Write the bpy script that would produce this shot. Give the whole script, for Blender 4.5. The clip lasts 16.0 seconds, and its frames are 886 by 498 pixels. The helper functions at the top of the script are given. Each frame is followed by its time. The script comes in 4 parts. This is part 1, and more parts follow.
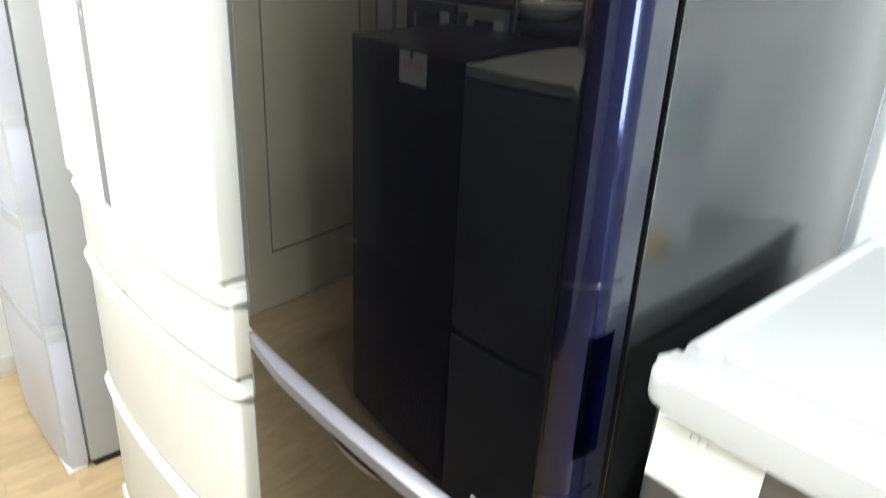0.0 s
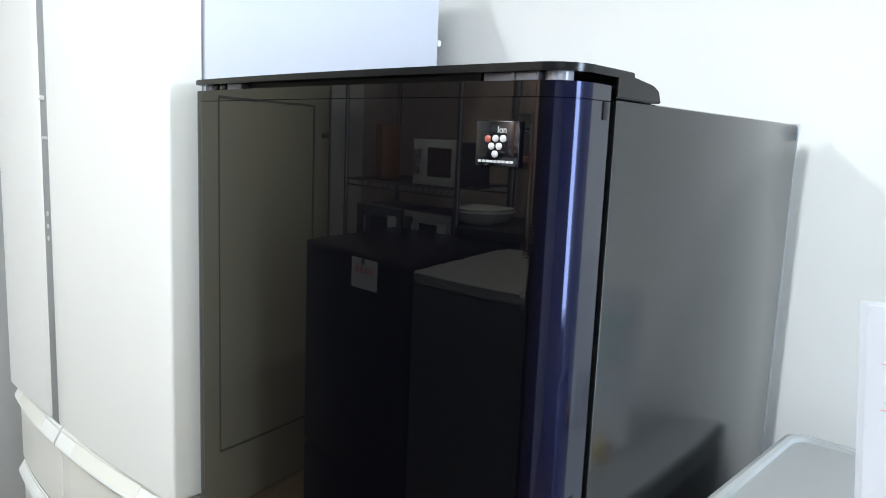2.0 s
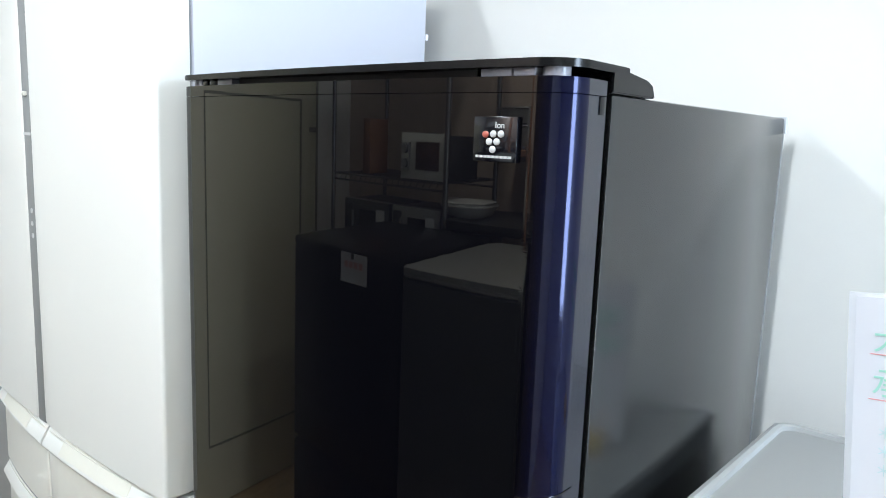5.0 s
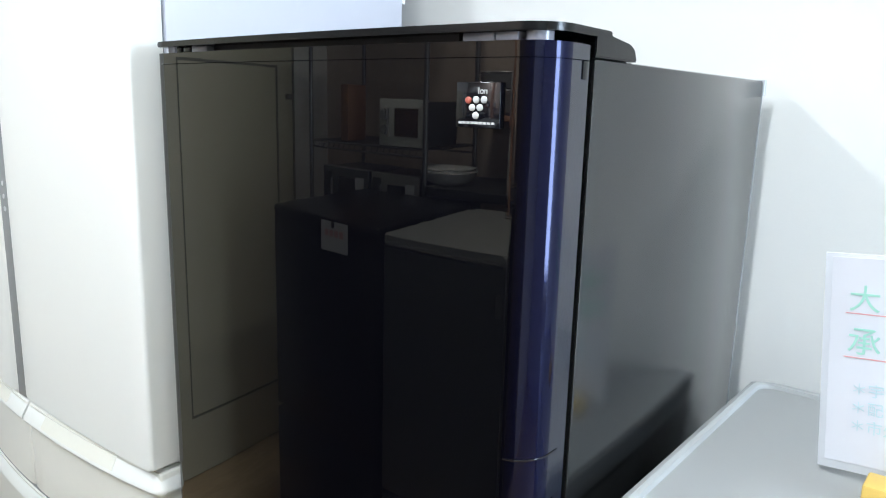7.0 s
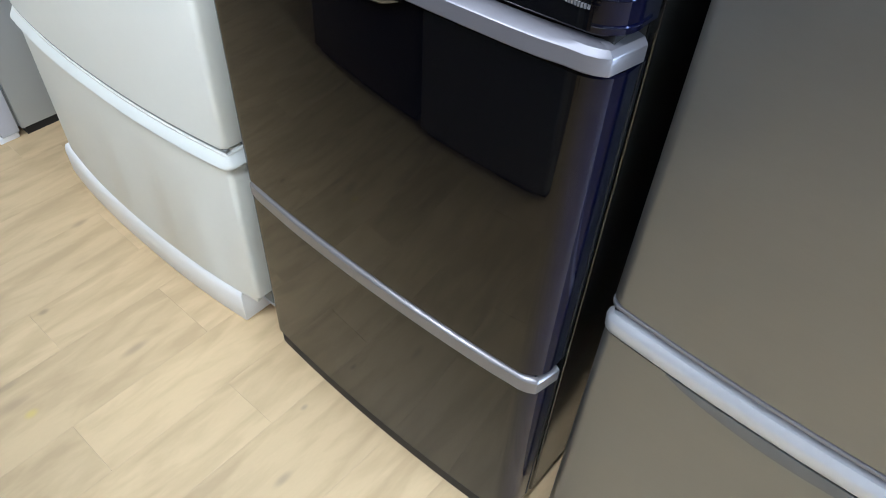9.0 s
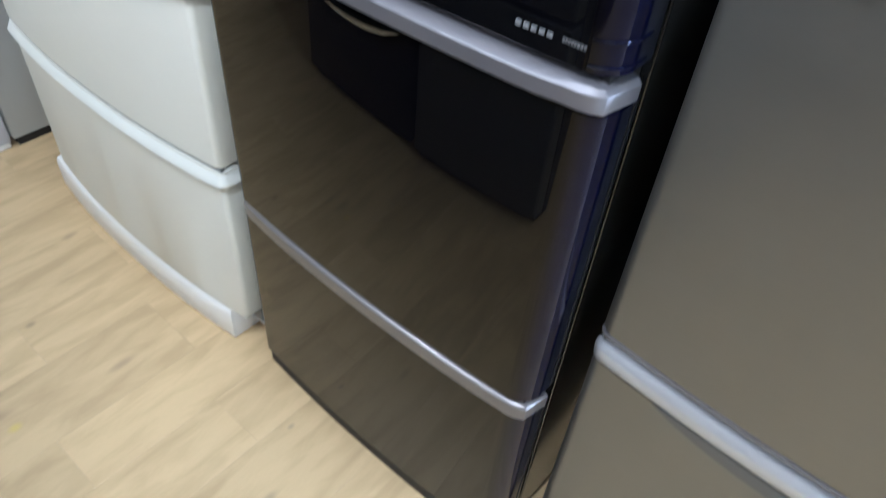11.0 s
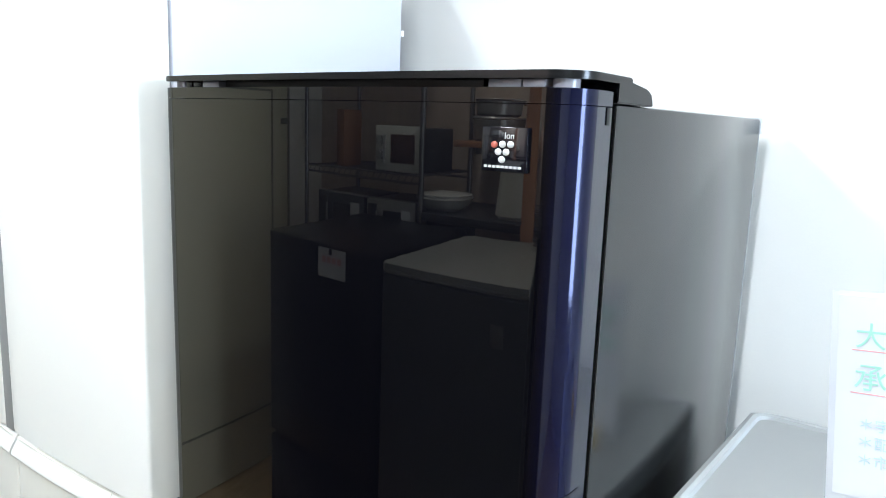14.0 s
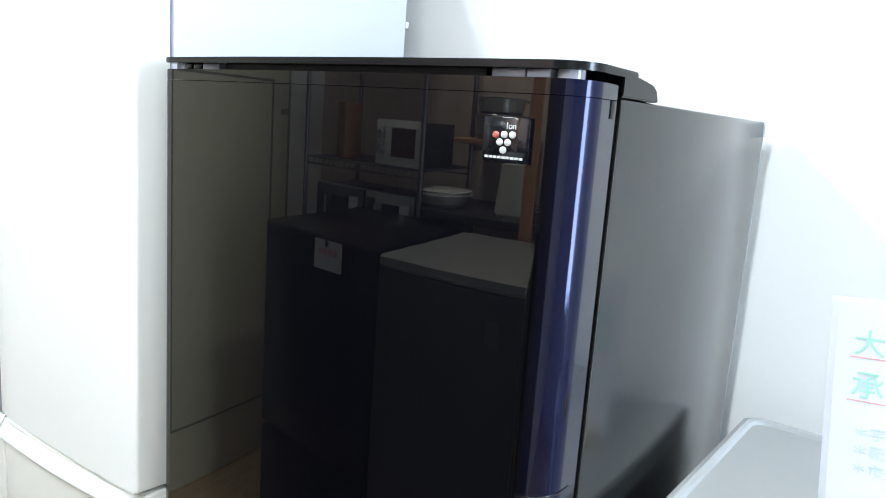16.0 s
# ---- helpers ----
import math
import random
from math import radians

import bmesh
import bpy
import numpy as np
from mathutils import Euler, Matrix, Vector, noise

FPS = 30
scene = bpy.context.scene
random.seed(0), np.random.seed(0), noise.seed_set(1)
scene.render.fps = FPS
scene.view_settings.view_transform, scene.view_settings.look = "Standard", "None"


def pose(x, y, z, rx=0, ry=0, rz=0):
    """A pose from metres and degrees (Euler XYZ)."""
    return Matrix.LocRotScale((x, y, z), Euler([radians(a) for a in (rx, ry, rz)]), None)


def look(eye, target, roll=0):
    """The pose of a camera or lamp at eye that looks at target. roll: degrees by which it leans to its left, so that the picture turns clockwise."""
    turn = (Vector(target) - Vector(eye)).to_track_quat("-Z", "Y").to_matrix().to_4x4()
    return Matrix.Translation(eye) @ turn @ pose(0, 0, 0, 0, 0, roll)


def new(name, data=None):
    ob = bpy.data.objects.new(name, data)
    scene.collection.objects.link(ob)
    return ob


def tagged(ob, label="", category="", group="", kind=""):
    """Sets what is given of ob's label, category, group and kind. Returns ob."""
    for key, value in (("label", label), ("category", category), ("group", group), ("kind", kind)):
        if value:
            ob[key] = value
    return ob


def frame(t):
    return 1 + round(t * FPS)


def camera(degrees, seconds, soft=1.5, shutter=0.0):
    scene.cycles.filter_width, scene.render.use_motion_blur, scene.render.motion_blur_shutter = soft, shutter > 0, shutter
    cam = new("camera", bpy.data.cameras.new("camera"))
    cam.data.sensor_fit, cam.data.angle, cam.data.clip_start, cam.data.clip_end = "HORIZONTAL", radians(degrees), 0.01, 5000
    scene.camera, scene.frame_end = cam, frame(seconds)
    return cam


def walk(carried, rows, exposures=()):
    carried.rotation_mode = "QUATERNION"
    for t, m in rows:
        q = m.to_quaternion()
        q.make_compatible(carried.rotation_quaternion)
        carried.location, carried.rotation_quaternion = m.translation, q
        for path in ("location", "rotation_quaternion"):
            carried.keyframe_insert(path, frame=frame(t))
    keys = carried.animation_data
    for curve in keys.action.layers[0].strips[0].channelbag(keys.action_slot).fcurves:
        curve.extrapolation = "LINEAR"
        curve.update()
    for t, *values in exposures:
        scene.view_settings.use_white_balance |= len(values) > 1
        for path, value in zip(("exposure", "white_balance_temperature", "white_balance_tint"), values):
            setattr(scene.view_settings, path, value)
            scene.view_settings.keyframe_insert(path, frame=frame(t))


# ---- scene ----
cam = camera(63.4, 16.0, soft=0.95, shutter=0.4)
PATH = [
    (0, (0.899, -0.432, 1.485), (-0.451, 0.82, 0.704), 2.8),
    (0.3, (0.932, -0.454, 1.576), (-0.457, 0.825, 0.917), 2.1),
    (0.5, (0.947, -0.452, 1.576), (-0.464, 0.858, 1.034), 2.0),
    (1, (0.96, -0.483, 1.577), (-0.448, 0.888, 1.207), 2.3),
    (1.5, (0.949, -0.5, 1.563), (-0.432, 0.915, 1.255), 2.3),
    (2, (0.929, -0.494, 1.553), (-0.412, 0.96, 1.257), 2.4),
    (2.5, (0.924, -0.495, 1.551), (-0.406, 0.968, 1.251), 2.3),
    (3, (0.922, -0.497, 1.553), (-0.401, 0.97, 1.241), 2.4),
    (3.5, (0.921, -0.499, 1.553), (-0.396, 0.973, 1.238), 2.6),
    (4, (0.921, -0.5, 1.552), (-0.391, 0.977, 1.239), 2.6),
    (4.5, (0.92, -0.503, 1.554), (-0.387, 0.979, 1.241), 2.4),
    (7, (0.914, -0.509, 1.555), (-0.326, 1.008, 1.153), 1.6),
    (7.3, (0.89, -0.48, 1.51), (-0.31, 1.018, 0.948), 1.4),
    (7.5, (0.873, -0.466, 1.48), (-0.272, 1.01, 0.764), 1.4),
    (7.6, (0.869, -0.448, 1.437), (-0.268, 1.006, 0.668), 0.7),
    (8, (0.858, -0.465, 1.36), (-0.16, 0.865, 0.267), 0.9),
    (8.2, (0.853, -0.473, 1.304), (-0.138, 0.784, 0.106), 2.0),
    (8.4, (0.846, -0.494, 1.274), (-0.1, 0.703, -0.019), 2.2),
    (8.5, (0.839, -0.492, 1.262), (-0.088, 0.66, -0.085), 1.9),
    (8.7, (0.834, -0.499, 1.239), (-0.053, 0.589, -0.186), 2.3),
    (10.8, (0.823, -0.5, 1.249), (-0.022, 0.586, -0.203), 4.9),
    (11, (0.825, -0.504, 1.256), (-0.041, 0.629, -0.146), 5.5),
    (11.3, (0.828, -0.504, 1.311), (-0.11, 0.749, 0.066), 5.1),
    (11.5, (0.84, -0.492, 1.368), (-0.185, 0.808, 0.246), 4.1),
    (11.7, (0.849, -0.481, 1.431), (-0.24, 0.881, 0.451), 4.3),
    (12, (0.869, -0.488, 1.535), (-0.274, 0.96, 0.764), 3.5),
    (12.3, (0.894, -0.483, 1.539), (-0.326, 1.009, 1.005), 3.1),
    (12.5, (0.899, -0.484, 1.55), (-0.35, 1.013, 1.103), 2.5),
    (13, (0.89, -0.517, 1.566), (-0.352, 1.011, 1.216), 1.7),
    (13.5, (0.886, -0.541, 1.578), (-0.318, 1.018, 1.23), 1.6),
    (14, (0.878, -0.54, 1.574), (-0.31, 1.031, 1.228), 2.1),
    (14.5, (0.872, -0.531, 1.566), (-0.306, 1.049, 1.226), 2.8),
    (15, (0.874, -0.531, 1.564), (-0.301, 1.049, 1.218), 3.5),
    (15.5, (0.874, -0.531, 1.564), (-0.305, 1.046, 1.215), 4.0),
    (16, (0.874, -0.533, 1.565), (-0.309, 1.042, 1.215), 4.1),
]
# seconds, stops, kelvin, tint
EXPOSURES = [(0.0, 0.7, 6000, 8), (0.3, 0.48, 6050, 8), (0.6, 0.18, 6000, 9), (1.0, -0.10, 5850, 9), (1.5, -0.22, 5700, 9), (4.5, -0.2, 5650, 9), (7.0, -0.17, 5650, 9),
             (7.5, -0.06, 5500, 9), (8.0, 0.15, 5350, 9), (8.5, 0.22, 5150, 9), (8.7, 0.14, 5250, 9), (10.8, -0.08, 5300, 9), (11.0, -0.08, 5300, 9), (11.5, 0.37, 5300, 9),
             (12.0, 0.67, 5050, 9), (12.5, 0.63, 5300, 9), (13.0, 0.25, 5490, 9), (13.5, 0.09, 5590, 9), (16.0, 0.09, 5590, 9)]
walk(cam, [(t, look(eye, target, roll)) for t, eye, target, roll in PATH], EXPOSURES)

# ---- world and light ----
world = bpy.data.worlds.new("world")
scene.world = world
world.use_nodes = True
wn, wl = world.node_tree.nodes, world.node_tree.links
sky = wn.new("ShaderNodeTexSky")
sky.sky_type, sky.sun_disc = "NISHITA", False
sky.sun_elevation, sky.sun_rotation = radians(40), radians(60)
wl.new(sky.outputs[0], wn["Background"].inputs[0])
wn["Background"].inputs[1].default_value = 0.12

# room: x from the end wall to the shop window, y from the back wall to the wall behind the appliances
X0, X1, Y0, Y1, ZC = -1.735, 3.4, -1.95, 0.63, 2.5
# the opening of the shop window in the east wall
WY0, WY1, WZ0, WZ1 = -0.01, 0.58, 0.75, 2.25


def area_lamp(name, m, sx, sy, power, colour):
    d = bpy.data.lights.new(name, "AREA")
    d.shape, d.size, d.size_y, d.energy, d.color = "RECTANGLE", sx, sy, power, colour
    ob = new(name, d)
    ob.matrix_world = m
    return ob


WINDOW_POWER, TUBE_POWER = 104, 29
area_lamp("window_daylight", look((X1 + 0.04, (WY0 + WY1) / 2, (WZ0 + WZ1) / 2), (0, (WY0 + WY1) / 2, (WZ0 + WZ1) / 2)),
          WY1 - WY0, WZ1 - WZ0, WINDOW_POWER, (0.815, 0.917, 1.0))
# the second tube is unseen, added to brighten the rack across the aisle
LAMPS = [(0.66, -0.88), (-0.35, -1.31)]
for lx, ly in LAMPS:
    area_lamp("tube_light", look((lx, ly, ZC - 0.085), (lx, ly, 0)), 0.12, 1.15, TUBE_POWER * (1.25 if lx < 0 else 1.15), (1.0, 0.99, 0.93))

# ---- materials ----


def mat(name, colour, rough=0.5, metal=0.0, vary=0.06, scale=6.0, stretch=(1, 1, 1), bump=0.0, bump_scale=200.0,
        coat=0.0, rough_vary=0.05, per_piece=0.0, spec=0.5, second=None, coat_rough=0.02, edge=(1, 1, 1)):
    """Principled material with colour mottling at two scales, roughness wear and fine relief."""
    m = bpy.data.materials.new(name)
    m.use_nodes = True
    n, l = m.node_tree.nodes, m.node_tree.links
    b = n["Principled BSDF"]
    b.inputs["Metallic"].default_value = metal
    b.inputs["Coat Weight"].default_value = coat
    b.inputs["Coat Roughness"].default_value = coat_rough
    b.inputs["Specular IOR Level"].default_value = spec
    b.inputs["Specular Tint"].default_value = (*edge, 1)
    tc = n.new("ShaderNodeTexCoord")
    mp = n.new("ShaderNodeMapping")
    mp.inputs["Scale"].default_value = stretch
    l.new(tc.outputs["Object"], mp.inputs[0])
    big, fine = n.new("ShaderNodeTexNoise"), n.new("ShaderNodeTexNoise")
    big.inputs["Scale"].default_value, big.inputs["Detail"].default_value = scale, 4
    fine.inputs["Scale"].default_value, fine.inputs["Detail"].default_value = scale * 14, 3
    for t in (big, fine):
        l.new(mp.outputs[0], t.inputs["Vector"])
    mix = n.new("ShaderNodeMix")
    mix.data_type = "RGBA"
    c = np.array(colour)
    lo, hi = c * (1 - vary), np.minimum(c * (1 + vary), 1)
    if second is not None:
        lo = np.array(second)
    mix.inputs[6].default_value, mix.inputs[7].default_value = (*lo, 1), (*hi, 1)
    add = n.new("ShaderNodeMath")
    add.operation = "MULTIPLY_ADD"
    l.new(fine.outputs[0], add.inputs[0])
    add.inputs[1].default_value = 0.4
    sub = n.new("ShaderNodeMath")
    sub.operation = "MULTIPLY"
    l.new(big.outputs[0], sub.inputs[0])
    sub.inputs[1].default_value = 0.6
    l.new(sub.outputs[0], add.inputs[2])
    l.new(add.outputs[0], mix.inputs[0])
    out = mix.outputs[2]
    if per_piece:
        oi = n.new("ShaderNodeObjectInfo")
        hsv = n.new("ShaderNodeHueSaturation")
        mr = n.new("ShaderNodeMapRange")
        mr.inputs[3].default_value, mr.inputs[4].default_value = 1 - per_piece, 1 + per_piece
        l.new(oi.outputs["Random"], mr.inputs[0])
        l.new(mr.outputs[0], hsv.inputs["Value"])
        l.new(out, hsv.inputs["Color"])
        out = hsv.outputs[0]
    l.new(out, b.inputs["Base Color"])
    rr = n.new("ShaderNodeMapRange")
    rr.inputs[3].default_value, rr.inputs[4].default_value = max(rough - rough_vary, 0), min(rough + rough_vary, 1)
    l.new(big.outputs[0], rr.inputs[0])
    l.new(rr.outputs[0], b.inputs["Roughness"])
    if bump:
        nz = n.new("ShaderNodeTexNoise")
        nz.inputs["Scale"].default_value, nz.inputs["Detail"].default_value = bump_scale, 3
        l.new(mp.outputs[0], nz.inputs["Vector"])
        bp = n.new("ShaderNodeBump")
        bp.inputs["Strength"].default_value, bp.inputs["Distance"].default_value = bump, 0.002
        l.new(nz.outputs[0], bp.inputs["Height"])
        l.new(bp.outputs[0], b.inputs["Normal"])
    return m


def floor_material():
    """Pale oak vinyl: long grain streaks along the plank, darker cathedral bands, knots."""
    m = mat("pale_oak_vinyl", (0.585, 0.43, 0.243), rough=0.42, vary=0.12, scale=5, stretch=(6, 0.9, 1), bump=0.12,
            bump_scale=60, per_piece=0.05, rough_vary=0.08)
    n, l = m.node_tree.nodes, m.node_tree.links
    b = n["Principled BSDF"]
    old = b.inputs["Base Color"].links[0].from_socket
    geo = n.new("ShaderNodeNewGeometry")
    mp = n.new("ShaderNodeMapping")
    mp.inputs["Scale"].default_value = (1.0, 0.22, 1.0)
    oi = n.new("ShaderNodeObjectInfo")
    off = n.new("ShaderNodeVectorMath")
    off.operation = "MULTIPLY_ADD"
    off.inputs[1].default_value = (0.0, 7.0, 9.0)
    l.new(oi.outputs["Random"], off.inputs[0])
    l.new(geo.outputs["Position"], off.inputs[2])
    l.new(off.outputs[0], mp.inputs[0])
    band = n.new("ShaderNodeTexNoise")
    band.inputs["Scale"].default_value, band.inputs["Detail"].default_value, band.inputs["Distortion"].default_value = 24, 6, 0.5
    l.new(mp.outputs[0], band.inputs["Vector"])
    ramp = n.new("ShaderNodeValToRGB")
    ramp.color_ramp.elements[0].position, ramp.color_ramp.elements[1].position = 0.36, 0.60
    ramp.color_ramp.elements[0].color, ramp.color_ramp.elements[1].color = (0.62, 0.60, 0.57, 1), (1, 1, 1, 1)
    l.new(band.outputs[0], ramp.inputs[0])
    mul = n.new("ShaderNodeMix")
    mul.data_type, mul.blend_type = "RGBA", "MULTIPLY"
    mul.inputs[0].default_value = 0.5
    l.new(old, mul.inputs[6])
    l.new(ramp.outputs[0], mul.inputs[7])
    out = mul.outputs[2]
    # small dark knots scattered along the grain
    stretch = n.new("ShaderNodeMapping")
    stretch.inputs["Scale"].default_value = (1.0, 0.42, 1.0)
    l.new(off.outputs[0], stretch.inputs[0])
    warp = n.new("ShaderNodeVectorMath")
    warp.operation = "MULTIPLY_ADD"
    warp.inputs[1].default_value = (0.03, 0.03, 0.0)
    l.new(band.outputs["Color"], warp.inputs[0])
    l.new(stretch.outputs[0], warp.inputs[2])
    cell = n.new("ShaderNodeTexVoronoi")
    cell.inputs["Scale"].default_value = 6.0
    l.new(warp.outputs[0], cell.inputs["Vector"])
    spot = n.new("ShaderNodeMapRange")
    spot.interpolation_type = "SMOOTHSTEP"
    spot.inputs[1].default_value, spot.inputs[2].default_value, spot.inputs[3].default_value, spot.inputs[4].default_value = 0.02, 0.13, 0.6, 0.0
    l.new(cell.outputs["Distance"], spot.inputs[0])
    dark = n.new("ShaderNodeMix")
    dark.data_type = "RGBA"
    dark.inputs[7].default_value = (0.33, 0.235, 0.14, 1)
    l.new(spot.outputs[0], dark.inputs[0])
    l.new(out, dark.inputs[6])
    out = dark.outputs[2]
    # larger knots and one yellowed spot: x, y, half length, half width, colour
    for x, y, ly, lx, c in ((-0.425, -0.295, 0.011, 0.007, (0.30, 0.22, 0.13)), (-0.198, -0.217, 0.030, 0.009, (0.36, 0.26, 0.16)),
                            (-0.62, -0.10, 0.02, 0.008, (0.36, 0.26, 0.16)), (0.165, -0.075, 0.008, 0.005, (0.36, 0.28, 0.18)),
                            (-0.30, -0.44, 0.025, 0.008, (0.38, 0.28, 0.17)), (-0.208, -0.435, 0.012, 0.009, (0.58, 0.44, 0.12)),
                            (0.25, -0.20, 0.02, 0.008, (0.36, 0.27, 0.17)), (-0.9, -0.35, 0.03, 0.01, (0.34, 0.25, 0.15))):
        d = n.new("ShaderNodeVectorMath")
        d.operation = "SUBTRACT"
        d.inputs[1].default_value = (x, y, 0)
        l.new(geo.outputs["Position"], d.inputs[0])
        s = n.new("ShaderNodeVectorMath")
        s.operation = "MULTIPLY"
        s.inputs[1].default_value = (1 / lx, 1 / ly, 0)
        l.new(d.outputs[0], s.inputs[0])
        ln = n.new("ShaderNodeVectorMath")
        ln.operation = "LENGTH"
        l.new(s.outputs[0], ln.inputs[0])
        mr = n.new("ShaderNodeMapRange")
        mr.interpolation_type = "SMOOTHSTEP"
        mr.inputs[1].default_value, mr.inputs[2].default_value, mr.inputs[3].default_value, mr.inputs[4].default_value = 0.2, 1.5, 0.75, 0
        l.new(ln.outputs["Value"], mr.inputs[0])
        k = n.new("ShaderNodeMix")
        k.data_type = "RGBA"
        k.inputs[7].default_value = (*c, 1)
        l.new(mr.outputs[0], k.inputs[0])
        l.new(out, k.inputs[6])
        out = k.outputs[2]
    l.new(out, b.inputs["Base Color"])
    return m


GLOSS = mat("gloss_black_door", (0.0014, 0.0014, 0.0024), rough=0.012, coat=0.06, coat_rough=0.24, vary=0.3, scale=3, stretch=(1, 1, 40), rough_vary=0.008,
            edge=(1.0, 0.93, 0.76), bump=0.006, bump_scale=2.2, spec=0.33)
NAVYGLOSS = mat("gloss_navy_corner", (0.0010, 0.0015, 0.0135), rough=0.08, vary=0.2, scale=3, stretch=(1, 1, 40), coat=0.25, bump=0.016, bump_scale=14,
                coat_rough=0.10, edge=(0.20, 0.27, 1.0), spec=0.17, rough_vary=0.03)


def fade_to_black(m, x0, x1):
    """The navy tint and its satin finish set in gradually across the door's rounded edge."""
    n, l = m.node_tree.nodes, m.node_tree.links
    b = n["Principled BSDF"]
    tc, sep, ramp = n.new("ShaderNodeTexCoord"), n.new("ShaderNodeSeparateXYZ"), n.new("ShaderNodeMapRange")
    ramp.interpolation_type = "SMOOTHSTEP"
    ramp.inputs[1].default_value, ramp.inputs[2].default_value = x0, x1
    l.new(tc.outputs["Object"], sep.inputs[0])
    l.new(sep.outputs[0], ramp.inputs[0])
    mix = n.new("ShaderNodeMix")
    mix.data_type = "RGBA"
    l.new(ramp.outputs[0], mix.inputs[0])
    mix.inputs[6].default_value = (0.0014, 0.0014, 0.0024, 1)
    l.new(b.inputs["Base Color"].links[0].from_socket, mix.inputs[7])
    l.new(mix.outputs[2], b.inputs["Base Color"])
    tint = n.new("ShaderNodeMix")
    tint.data_type = "RGBA"
    l.new(ramp.outputs[0], tint.inputs[0])
    tint.inputs[6].default_value = (1.0, 0.93, 0.76, 1)
    tint.inputs[7].default_value = tuple(b.inputs["Specular Tint"].default_value)
    l.new(tint.outputs[2], b.inputs["Specular Tint"])
    for socket, black in (("Specular IOR Level", 0.33), ("Coat Weight", 0.06)):
        blend = n.new("ShaderNodeMapRange")
        blend.inputs[3].default_value, blend.inputs[4].default_value = black, b.inputs[socket].default_value
        l.new(ramp.outputs[0], blend.inputs[0])
        l.new(blend.outputs[0], b.inputs[socket])
    mr = n.new("ShaderNodeMix")
    l.new(ramp.outputs[0], mr.inputs[0])
    mr.inputs[2].default_value = 0.014
    l.new(b.inputs["Roughness"].links[0].from_socket, mr.inputs[3])
    l.new(mr.outputs[0], b.inputs["Roughness"])


fade_to_black(NAVYGLOSS, 0.572, 0.604)
SIDEGLOSS = mat("gloss_grey_door_side", (0.014, 0.0155, 0.024), rough=0.18, vary=0.1, coat=0.25, coat_rough=0.05, spec=0.45, bump=0.05, bump_scale=300)
GLOSS_CAP = mat("gloss_black_cap", (0.003, 0.003, 0.005), rough=0.08, vary=0.2)
LID_GREY = mat("dark_grey_lid_plastic", (0.005, 0.0052, 0.0056), rough=0.17, spec=0.25, vary=0.08, bump=0.05, bump_scale=900)
SIDE = mat("charcoal_metallic_side", (0.076, 0.078, 0.079), rough=0.13, metal=0.85, vary=0.04, scale=2, bump=0.04, bump_scale=700)
DARK = mat("black_rubber", (0.008, 0.008, 0.009), rough=0.6, vary=0.2)
NAVY = mat("navy_plastic", (0.012, 0.014, 0.045), rough=0.25, vary=0.1, coat=0.4)
SILVER = mat("silver_paint_trim", (0.185, 0.18, 0.205), rough=0.38, metal=0.55, vary=0.03, scale=10)
SILVER_DIM = mat("taupe_silver_trim", (0.19, 0.178, 0.185), rough=0.30, metal=0.5, vary=0.04, scale=10)
CHROME = mat("chrome_lip", (0.10, 0.105, 0.12), rough=0.07, metal=1.0, vary=0.02)
BRIGHTSILVER = mat("pale_silver_handle", (0.47, 0.48, 0.52), rough=0.34, metal=0.4, vary=0.03, scale=10)
CLEAR = mat("milky_hinge_plastic", (0.17, 0.17, 0.195), rough=0.18, vary=0.1, scale=30)
WHITE = mat("white_fridge_enamel", (0.69, 0.695, 0.665), rough=0.34, vary=0.015, scale=3, bump=0.03, bump_scale=350)
CREAM = mat("cream_fridge_plastic", (0.69, 0.683, 0.628), rough=0.38, vary=0.03, scale=5)
FOOT = mat("white_plinth_plastic", (0.88, 0.885, 0.90), rough=0.4, vary=0.02)
# beige holds the shade inside the drawers' finger grooves
GROOVESHADE = mat("beige_groove_shade", (0.64, 0.63, 0.56), rough=0.5, vary=0.04, scale=8)
GREYGAP = mat("grey_gasket_strip", (0.22, 0.23, 0.23), rough=0.5, vary=0.06)
# white dimmed and blued: the window's daylight is put into the colour
DAYWHITE = mat("daylight_toned_white", (0.53, 0.54, 0.60), rough=0.38, vary=0.015, scale=2)
LFBAND = mat("pale_grey_grip_plastic", (0.48, 0.49, 0.50), rough=0.45, vary=0.03)
LFSIDE = mat("pale_grey_side_panel", (0.42, 0.43, 0.42), rough=0.45, vary=0.03, scale=3)
STEEL = mat("warm_silver_door", (0.192, 0.188, 0.178), rough=0.33, metal=0.75, vary=0.05, scale=3, stretch=(1, 1, 6), bump=0.015, bump_scale=500)
RLID = mat("light_grey_lid", (0.375, 0.38, 0.37), rough=0.48, spec=0.3, vary=0.02, scale=5, bump=0.03, bump_scale=500)
RSIDE = mat("grey_cabinet_side", (0.20, 0.205, 0.21), rough=0.4, metal=0.3, vary=0.04)
WALL = mat("white_wallpaper", (0.80, 0.795, 0.76), rough=0.8, vary=0.015, scale=2.5, bump=0.07, bump_scale=260)
WOODWALL = mat("dark_brown_boards", (0.62, 0.51, 0.445), rough=0.55, vary=0.3, scale=3, stretch=(8, 8, 0.5), bump=0.1, bump_scale=40)
DARKWALL = mat("dark_unseen_wall", (0.060, 0.044, 0.037), rough=0.5, vary=0.3, scale=3, stretch=(8, 8, 0.5), bump=0.1, bump_scale=40)
CEIL = mat("white_ceiling_board", (0.80, 0.80, 0.78), rough=0.85, vary=0.02, bump=0.2, bump_scale=120)
